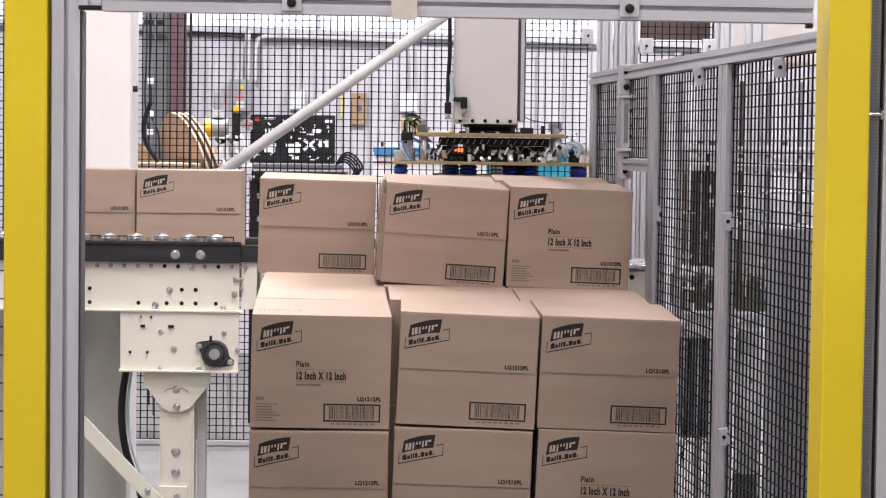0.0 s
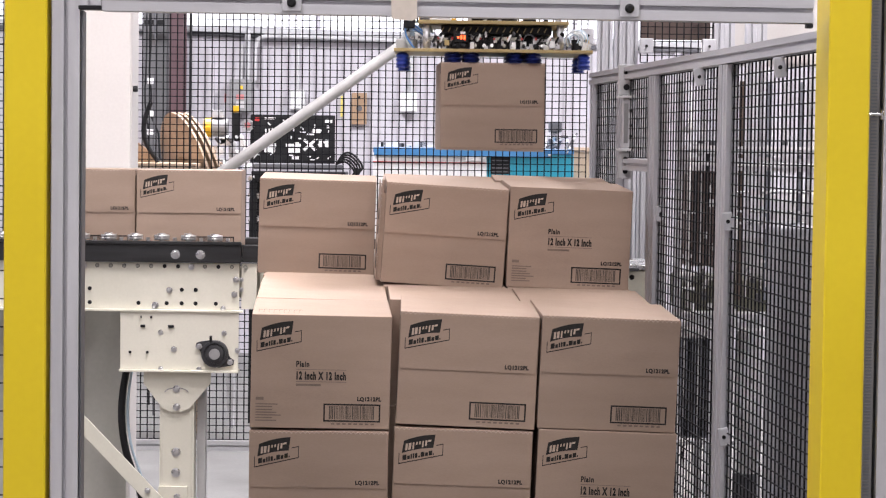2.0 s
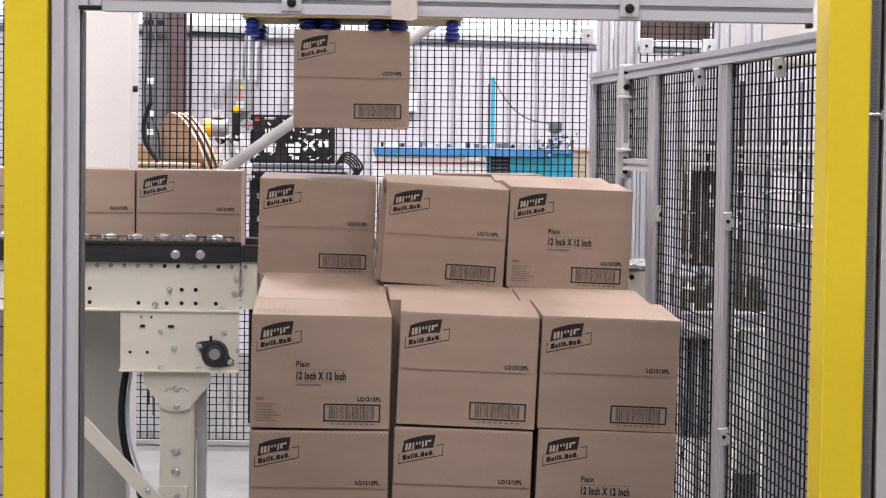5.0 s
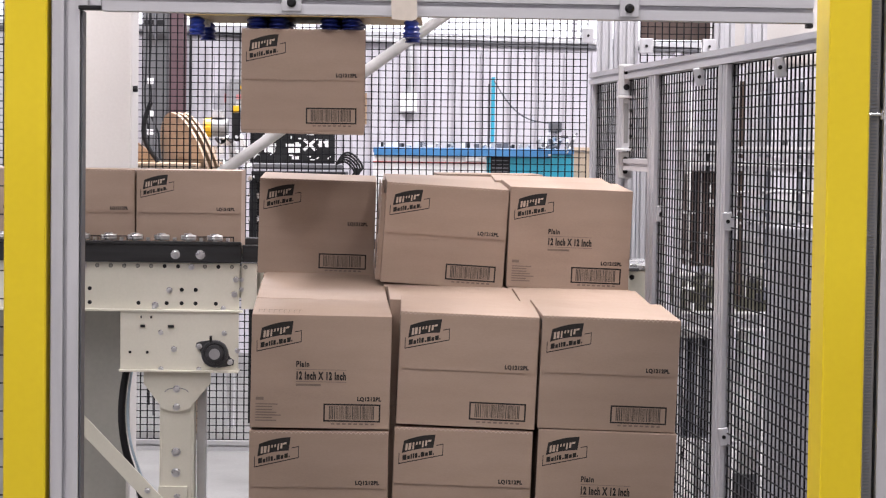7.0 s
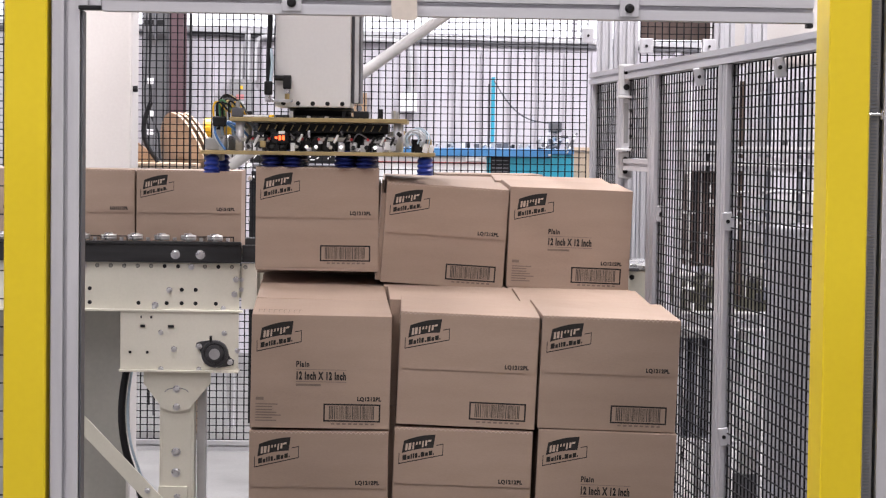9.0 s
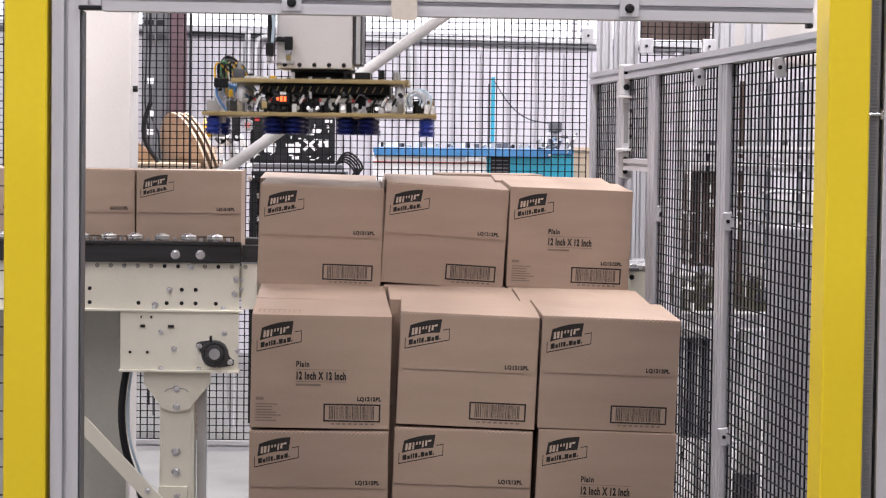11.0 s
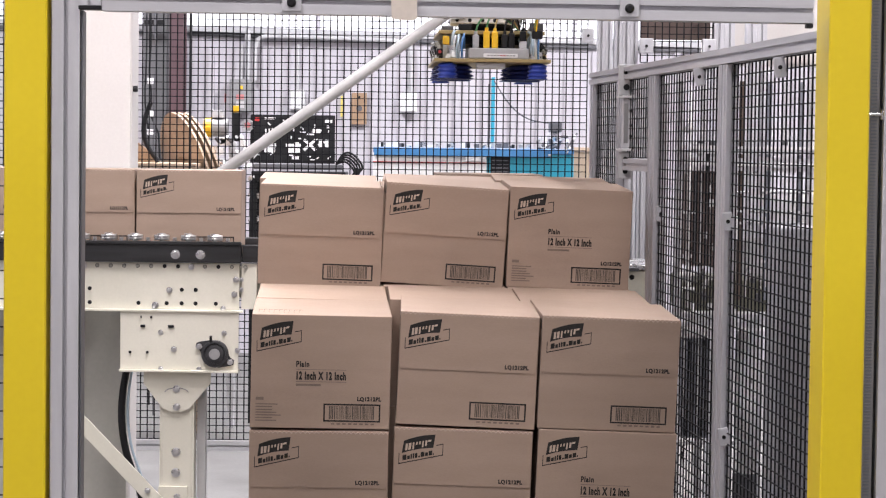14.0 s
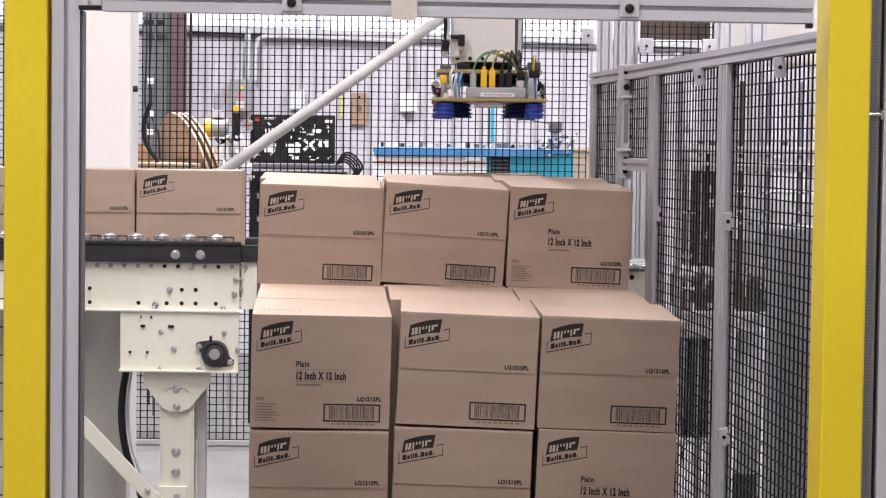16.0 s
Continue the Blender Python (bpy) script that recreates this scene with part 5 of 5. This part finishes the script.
def motor_unit():
    m = tagged(empty("gear_motor", pose(-1.25, 11.98, 0.163)), "grey gear motor with yellow cap and fittings", "motor")
    part("cap", rod((-0.07, 0, 1.505), (-0.03, 0, 1.505), 0.056, 20), YELLOW_PLUG, m, "yellow motor cap")
    part("housing", rod((-0.03, 0, 1.505), (0.06, 0, 1.505), 0.05, 20), MID_GREY, m)
    part("terminal_box", box(-0.03, 0.035, -0.03, 0.04, 1.555, 1.60, 0.006), LIGHT_GREY, m)
    part("valve_stem", box(0.085, 0.125, -0.02, 0.02, 1.43, 1.585, 0.005), BLACK, m)
    part("valve_cap", box(0.085, 0.123, -0.025, 0.025, 1.59, 1.626, 0.005), YELLOW_PLUG, m)
    part("gauge", rod((0.17, -0.03, 1.52), (0.17, 0.01, 1.52), 0.032, 18), STEEL, m)
    part("gauge_face", rod((0.17, -0.034, 1.52), (0.17, -0.031, 1.52), 0.016, 18), PINK_PLATE, m)
    rng = random.Random(4)
    for k in range(12):
        x = rng.uniform(-0.03, 0.20)
        z = rng.uniform(1.30, 1.44)
        part("fitting", box(x - 0.018, x + 0.018, -0.04, 0.03, z - 0.02, z + 0.02, 0.004), rng.choice((STEEL, LIGHT_GREY, PANEL_WHITE, STEEL)), m)
    part("pedestal", box(0.06, 0.10, 0.04, 0.08, -0.163, 1.43, 0.005), LIGHT_GREY, m)
    for k in range(34):
        x, z = rng.uniform(-0.04, 0.20), rng.uniform(1.22, 1.47)
        part("pipe_fitting", rod((x, -0.05, z), (x + rng.uniform(-0.03, 0.03), -0.05 + rng.uniform(-0.02, 0.02), z + rng.uniform(-0.03, 0.03)), rng.uniform(0.005, 0.014), 10), rng.choice((STEEL, STEEL, PANEL_WHITE, DARK_GREY, BLACK)), m)
    part("red_tag", box(0.045, 0.055, -0.06, -0.055, 1.64, 1.69), RED, m)
    part("tag_arm", rod((0.05, -0.05, 1.5), (0.05, -0.05, 1.66), 0.003, 6), STEEL, m)
    return m


motor_unit()


def wall_box(name, x0, x1, z0, z1, mat, label, depth=0.09):
    t = tagged(empty(name, pose((x0 + x1) / 2, 16.325, z0 + 0.256)), label, "electrical box")
    w, h = (x1 - x0) / 2, z1 - z0
    part("housing", box(-w, w, -depth, 0.0, 0, h, 0.006), mat, t)
    part("cover", box(-w + 0.008, w - 0.008, -depth - 0.008, -depth - 0.0005, 0.008, h - 0.008, 0.003), mat, t)
    part("conduit", rod((0, -0.03, h), (0, -0.03, 2.07 - z0), 0.012, 10), LIGHT_GREY, t)
    return t


wall_box("electrical_box", -0.334, -0.207, 1.574, 1.718, PANEL_WHITE, "white electrical box on the wall")
wall_box("electrical_box", -1.155, -1.045, 1.583, 1.728, PANEL_WHITE, "white electrical box on the wall")
g = wall_box("switch_box", -1.60, -1.44, 1.557, 1.80, MID_GREY, "grey switch box with red and white plates", 0.14)
part("red_plate", box(-0.028, 0.028, -0.155, -0.149, 0.095, 0.13), PINK_PLATE, g)
part("white_plate", box(-0.028, 0.03, -0.155, -0.149, 0.03, 0.08), LIGHT_GREY, g)
part("yellow_dot", box(0.0, 0.02, -0.155, -0.149, 0.17, 0.195), YELLOW_PLUG, g)
n = tagged(empty("notice_board", pose(-0.64, 16.32, 1.733)), "small brown board on the wall", "board")
part("panel", box(-0.056, 0.056, -0.02, 0, 0, 0.236, 0.003), BROWN_BOARD, n)
part("hook", rod((0, -0.03, 0.205), (0, -0.0205, 0.205), 0.008, 10), BLACK, n)
part("ring", lathe([(0.022, 0), (0.022, 0.006), (0.014, 0.007)], 16, "Y"), DARK_GREY, n).matrix_basis = pose(0, -0.0205, 0.12)
tagged(link("yellow_strip", box(-0.781, -0.765, 16.315, 16.33, 1.79, 1.945, 0.002), PALE_YELLOW), "narrow yellow marker strip on the wall", "marker")


def steel_column(x0, x1, y, mat, label):
    c = tagged(empty("steel_column", pose((x0 + x1) / 2, y, 0)), label, "column")
    w = (x1 - x0) / 2
    part("front_flange", box(-w, w, -0.10, -0.085, 0, 5.55, 0.002), mat, c)
    part("web", box(-0.008, 0.008, -0.085, 0.085, 0, 5.55), mat, c)
    part("rear_flange", box(-w, w, 0.085, 0.10, 0, 5.55, 0.002), mat, c)
    return c


steel_column(-1.985, -1.885, 15.79, MAROON, "maroon painted steel building column")
steel_column(-2.20, -2.03, 15.99, COLUMN_GREY, "grey painted steel building column")


def conduit(name, pts, r, label):
    o = hose(name, pts, r, LIGHT_GREY)
    o.location = (0, 4.34, 0.255)
    return tagged(o, label, "conduit")


conduit("conduit", [(-1.42, 11.93, 1.8), (-1.42, 11.93, 2.0), (-1.41, 11.93, 2.08), (-1.385, 11.93, 2.115), (-1.33, 11.93, 2.128), (-0.9, 11.93, 2.12), (-0.3, 11.93, 2.105), (-0.25, 11.93, 2.09), (-0.25, 11.93, 1.72)], 0.016, "grey steel conduit along the wall")
conduit("conduit", [(-1.475, 11.93, 1.8), (-1.475, 11.93, 2.1), (-1.475, 11.93, 2.165)], 0.022, "grey steel conduit up the wall")
tagged(hose("hanging_cable", [(-1.735, 12.8, 5.58), (-1.74, 12.8, 2.6), (-1.725, 12.8, 2.2), (-1.74, 12.8, 1.98), (-1.72, 12.8, 1.86), (-1.735, 12.8, 1.76), (-1.70, 12.8, 1.68), (-1.665, 12.8, 1.6), (-1.65, 12.8, 0.02)], 0.006, BLACK), "black hanging cable bundle beside the reel", "cable")
tagged(hose("hanging_cable", [(-1.77, 12.9, 5.58), (-1.77, 12.9, 2.6), (-1.765, 12.9, 2.1), (-1.78, 12.9, 1.8), (-1.74, 12.9, 1.6), (-1.74, 12.9, 0.02)], 0.005, BLACK), "thin black hanging cable", "cable")


tagged(hose("rubber_strap", [(-1.545, 11.45, 1.79), (-1.575, 11.45, 1.72), (-1.585, 11.45, 1.62), (-1.55, 11.45, 1.54), (-1.50, 11.45, 1.478)], 0.013, BLACK), "thick black rubber strap hanging by the reel", "strap")
bundle = tagged(hose("hanging_cable", [(-1.655, 12.4, 5.58), (-1.66, 12.4, 2.4), (-1.64, 12.4, 2.0), (-1.66, 12.4, 1.85), (-1.645, 12.4, 0.02)], 0.007, DARK_GREY), "dark grey hanging cable with white clips", "cable")
for bz in (1.745, 1.93, 1.64):
    part("cable_clip", box(-1.69, -1.655, 12.375, 12.39, bz - 0.016, bz + 0.016, 0.004), PANEL_WHITE, bundle, "small white cable clip")
bar = tagged(empty("cable_tray", pose(-2.05, 15.70, 2.425)), "dark steel cable tray across the columns", "cable tray")
part("tray", box(-0.12, 0.02, 0.0, 0.06, 0.0, 0.035, 0.003), BLACK, bar)


# ---- machine behind the side fence ----
def rack_machine():
    m = tagged(empty("rack_machine", pose(1.0, 8.57, 0.0)), "aluminium machine frame with dark slab and white covers", "machine")
    for x in (-0.085, 0.075, 0.42):
        under(m, *upright(x, -0.1, 0.0, 1.86, 0.024, 0.024))
        under(m, *upright(x, 0.5, 0.0, 1.86, 0.024, 0.024))
    for z in (1.575, 1.545, 1.51, 0.935, 0.905, 0.44):
        under(m, *rail((-0.08, -0.125, z), (0.62, -0.125, z), 0.02, 0.014))
    part("brown_slab", box(-0.045, 0.062, -0.05, 0.3, 1.127, 1.50, 0.004), BROWN_PANEL, m, "dark brown upright slab")
    for k in range(5):
        part("slab_rib", box(-0.04 + 0.021 * k, -0.033 + 0.021 * k, -0.062, -0.0505, 1.135, 1.49, 0.002), DARK_GREY if k % 2 else LIGHT_GREY, m)
    part("white_cover", box(0.30, 0.66, 0.1, 0.45, 1.26, 1.42, 0.03), PANEL_WHITE, m, "rounded white machine cover")
    part("olive_tray", box(-0.06, 0.36, -0.08, 0.4, 0.95, 1.075, 0.006), OLIVE, m, "olive drip tray")
    part("white_tank", rod((0.215, 0.05, 0.30), (0.215, 0.05, 0.90), 0.045, 28), PANEL_WHITE, m, "tall white tank", True)
    part("tank_foot", rod((0.215, 0.05, 0.0), (0.215, 0.05, 0.299), 0.05, 20), DARK_GREY, m)
    part("dark_box", box(-0.06, 0.05, -0.06, 0.3, 0.45, 0.84, 0.006), SLATE, m, "slate blue box")
    part("guide_tube", rod((-0.049, -0.15, 0.97), (-0.049, -0.15, 1.83), 0.0085, 12), PANEL_WHITE, m, "white upright guide tube", True)
    for z in (1.045, 1.10, 1.34, 1.66):
        part("tube_clamp", box(-0.085, -0.02, -0.165, -0.141, z - 0.006, z + 0.006, 0.002), PANEL_WHITE if z < 1.2 else LIGHT_GREY, m)
    part("paper_sheet", box(-0.05, 0.04, -0.092, -0.0885, 0.855, 0.925, 0.0), PANEL_WHITE, m)
    part("pale_door", box(0.085, 0.41, -0.02, 0.01, 1.09, 1.24, 0.004), LIGHT_GREY, m)
    for x, w, mat in ((0.155, 0.010, BROWN_DARK), (0.262, 0.010, SLATE), (0.385, 0.008, SLATE)):
        part("front_strip", box(x - w, x + w, -0.1, -0.085, 1.0, 1.85, 0.002), mat, m)
    for z in (1.42, 1.345, 1.30):
        part("white_strip", box(0.09, 0.42, -0.118, -0.112, z - 0.005, z + 0.005, 0.002), STEEL, m)
        part("strip_mount", box(0.07, 0.0895, -0.118, -0.0885, z - 0.005, z + 0.005, 0.001), STEEL, m)
    for k in range(7):
        x = -0.075 + 0.019 * k
        part("hose_drop", rod((x, -0.072, 0.46), (x + 0.008, -0.072, 0.84), 0.0035, 8), (DARK_GREY, LIGHT_GREY, BLACK)[k % 3], m)
    part("white_bin", box(-0.06, 0.03, -0.08, 0.02, 0.845, 0.90, 0.006), PANEL_WHITE, m)
    rng = random.Random(14)
    for k in range(60):
        x, y, z = rng.uniform(-0.075, 0.35), rng.uniform(-0.11, -0.07), rng.choice((rng.uniform(1.0, 1.12), rng.uniform(1.5, 1.62), rng.uniform(0.85, 0.95), rng.uniform(0.3, 1.7)))
        a, b, c = rng.uniform(0.004, 0.014), rng.uniform(0.006, 0.015), rng.uniform(0.005, 0.02)
        part("fitting", box(x - a, x + a, y - b, y + b, z - c, z + c, 0.002), rng.choice((DARK_GREY, STEEL, LIGHT_GREY, MID_GREY, PANEL_WHITE, STEEL)), m)
    # cable ducts, small cylinders and bright brackets on the frame
    for k in range(46):
        x, z = rng.uniform(-0.075, 0.36), rng.choice((rng.uniform(1.05, 1.13), rng.uniform(1.52, 1.60), rng.uniform(0.88, 0.98), rng.uniform(0.1, 0.42), rng.uniform(1.15, 1.5)))
        h = rng.uniform(0.01, 0.05)
        part("cylinder", rod((x, -0.135, z - h), (x, -0.135, z + h), rng.uniform(0.004, 0.009), 10), rng.choice((PANEL_WHITE, STEEL, PANEL_WHITE, BLACK, LIGHT_GREY)), m)
    for x in (0.115,):
        part("cable_duct", box(x, x + 0.012, -0.09, -0.06, 0.95, 1.84, 0.002), rng.choice((BLACK, DARK_GREY)), m)
    for z in (1.592, 1.528, 0.952, 0.888):
        part("white_strip", box(-0.07, 0.60, -0.150, -0.142, z - 0.006, z + 0.006, 0.002), PANEL_WHITE, m)
        part("strip_mount", box(-0.075, -0.069, -0.150, -0.0, z - 0.006, z + 0.006, 0.001), STEEL, m)
    for z in (1.665, 1.17, 1.09):
        k = part("clamp_knob", rod((-0.075, -0.14, z), (-0.035, -0.14, z), 0.007, 10), STEEL, m)
        part("clamp_stem", rod((-0.055, -0.14, z - 0.02), (-0.055, -0.14, z + 0.02), 0.006, 10), STEEL, k)
    return m


rack_machine()
cab = tagged(empty("control_cabinet", pose(1.47, 7.08, 0.05)), "grey control cabinet beside the fence", "cabinet")
part("body", box(-0.40, 0.35, -0.2, 0.1, 0.05, 1.29, 0.01), CABINET_GREY, cab)
part("door", box(-0.38, 0.33, -0.215, -0.2005, 0.08, 1.26, 0.004), CABINET_GREY, cab)
part("plinth", box(-0.38, 0.33, -0.18, 0.08, -0.05, 0.049), DARK_GREY, cab)
beam = tagged(link("white_duct", box(1.25, 2.6, 10.3, 10.7, 1.99, 5.59, 0.02), WHITE), "white overhead duct casing", "duct")


# ---- motions ----
def grip_rows():
    """seconds, carton middle x, y, carton top z while it is carried."""
    return [(0.0, 0.1425, 6.8175, 1.498), (0.35, 0.1425, 6.8175, 1.5), (0.5, 0.1425, 6.8175, 1.511), (0.75, 0.1425, 6.8175, 1.546), (1.0, 0.1425, 6.8175, 1.596),
            (1.25, 0.1425, 6.8175, 1.659), (1.5, 0.1425, 6.8175, 1.724), (1.75, 0.1445, 6.8175, 1.787), (2.0, 0.1455, 6.8175, 1.841), (2.25, 0.1465, 6.8175, 1.879),
            (2.5, 0.1474, 6.8175, 1.898), (2.8, 0.1455, 6.8175, 1.902), (3.0, 0.137, 6.8147, 1.903), (3.25, 0.107, 6.803, 1.905), (3.5, 0.067, 6.762, 1.907),
            (3.75, 0.011, 6.70, 1.907), (4.0, -0.051, 6.611, 1.906), (4.2, -0.097, 6.535, 1.905), (4.8, -0.222, 6.27, 1.902), (5.4, -0.318, 5.99, 1.899),
            (5.9, -0.3558, 5.846, 1.8952), (6.3, -0.3657, 5.7903, 1.8941), (6.6, -0.3667, 5.7875, 1.894), (6.8, -0.3667, 5.7875, 1.89), (7.0, -0.3667, 5.7875, 1.882),
            (7.25, -0.3667, 5.7875, 1.849), (7.5, -0.3667, 5.7875, 1.796), (7.75, -0.3667, 5.7875, 1.732), (8.0, -0.3667, 5.7875, 1.666), (8.25, -0.3598, 5.7903, 1.6061),
            (8.5, -0.347, 5.7931, 1.5611), (8.75, -0.3352, 5.7959, 1.5372), (9.0, -0.3273, 5.7986, 1.5262), (9.2, -0.3254, 5.8014, 1.5223), (9.5, -0.3254, 5.8, 1.512),
            (9.8, -0.3254, 5.8, 1.4855), (10.0, -0.3254, 5.8, 1.485)]


def motions():
    carried = grip_rows()
    rows = []
    for t, x, y, z in carried:
        s = max(0.0, min(1.0, (t - 9.2) / 0.6))
        s = s * s * (3 - 2 * s)
        rows.append((t, pose(x - 0.008 * (1 - s), y, z - CH, 2.2 * s, 1.6 * s, 3.0 - 1.5 * s)))
    rows.append((16.0, rows[-1][1]))
    walk(held, rows)
    grip = [(t, x, y, z + 0.0305, 0.0) for t, x, y, z in carried]
    grip += [(10.3, -0.3254, 5.8, 1.519, 0.0), (10.7, -0.3254, 5.8, 1.59, 0.0), (11.0, -0.3244, 5.8, 1.6574, 0.0), (11.3, -0.3224, 5.8599, 1.7185, 0.5), (11.5, -0.3195, 5.8599, 1.7538, 1.0),
             (11.7, -0.309, 5.8668, 1.7846, 4.0), (11.9, -0.299, 5.8877, 1.806, 12.0), (12.1, -0.267, 5.9434, 1.8205, 26.0), (12.3, -0.231, 6.0408, 1.8272, 49.0), (12.5, -0.187, 6.1661, 1.8325, 72.0),
             (12.7, -0.132, 6.2914, 1.8365, 85.5), (12.9, -0.0745, 6.3888, 1.8397, 90.0), (13.1, -0.0295, 6.4862, 1.8415, 91.0), (13.5, 0.060, 6.6533, 1.8417, 91.5), (13.75, 0.1025, 6.7368, 1.8395, 92.0),
             (14.0, 0.1295, 6.7924, 1.836, 92.2), (14.5, 0.1395, 6.8175, 1.832, 92.2), (15.0, 0.1305, 6.8175, 1.8297, 92.2), (15.2, 0.1300, 6.8175, 1.8255, 92.0), (15.4, 0.1305, 6.8175, 1.813, 91.5),
             (15.7, 0.1315, 6.8175, 1.772, 90.7), (16.0, 0.1320, 6.8175, 1.72, 90.4)]
    walk(vacuum_gripper, [(t, pose(x, y, z, 0, 0, a)) for t, x, y, z, a in grip])
    walk(robot_bridge, [(t, pose(x, 0, 0)) for t, x, y, z, a in grip])
    walk(mast_carriage, [(t, pose(x, y, 0)) for t, x, y, z, a in grip])
    walk(robot_mast, [(t, pose(x, y, z + 0.1255, 0, 0, 0)) for t, x, y, z, a in grip])

    def feed(ob, rows):
        walk(ob, [(t, pose(x - 0.008, LINE_Y, LINE_Z, 0, 0, 3.0)) for t, x in rows])
    feed(fed[0], [(0.0, -0.7785), (2.05, -0.7785), (2.2, -0.7569), (2.4, -0.7127), (2.6, -0.6458), (2.8, -0.5633), (3.0, -0.4817), (3.5, -0.2526), (4.0, 0.0000), (4.3, 0.1180), (4.6, 0.1425), (16.0, 0.1425)])
    feed(fed[1], [(0.0, -1.1029), (2.05, -1.1029), (2.2, -1.0833), (2.4, -1.0400), (2.6, -0.9830), (2.8, -0.9221), (3.0, -0.8572), (3.2, -0.7913), (3.35, -0.7923), (4.2, -0.7864), (4.9, -0.7785), (16.0, -0.7785)])
    feed(fed[2], [(0.0, -1.62), (2.6, -1.62), (3.2, -1.59), (3.7, -1.47), (4.0, -1.335), (4.2, -1.266), (4.7, -1.12), (5.0, -1.1045), (16.0, -1.1045)])
    feed(fed[3], [(0.0, -2.0643), (3.0, -2.0643), (4.2, -1.7203), (5.0, -1.4745), (5.5, -1.4312), (16.0, -1.4312)])

    # the loose base of the hanging carton drops a little and is pushed back when it lands
    walk(sag, [(0.0, pose(0, 0, 0)), (0.35, pose(0, 0, 0)), (0.9, pose(0, 0, -0.0085, 0, 0.5)), (9.2, pose(0, 0, -0.0085, 0, 0.5)), (9.7, pose(0, 0, 0)), (16.0, pose(0, 0, 0))])
    # the lifting cups are pressed together while a carton hangs from them
    for cup in lifting_cups:
        x, y, _ = cup.location
        press, free = pose(x, y, 0.0145), pose(x, y, -0.0005)
        walk(cup, [(0.0, press), (10.0, press), (10.35, free), (16.0, free)])
    for cup in outer_cups:
        x, y, _ = cup.location
        press, free = pose(x, y, 0.0165), pose(x, y, -0.001)
        walk(cup, [(0.0, free), (9.3, free), (9.8, press), (10.2, press), (10.6, free), (16.0, free)])


motions()
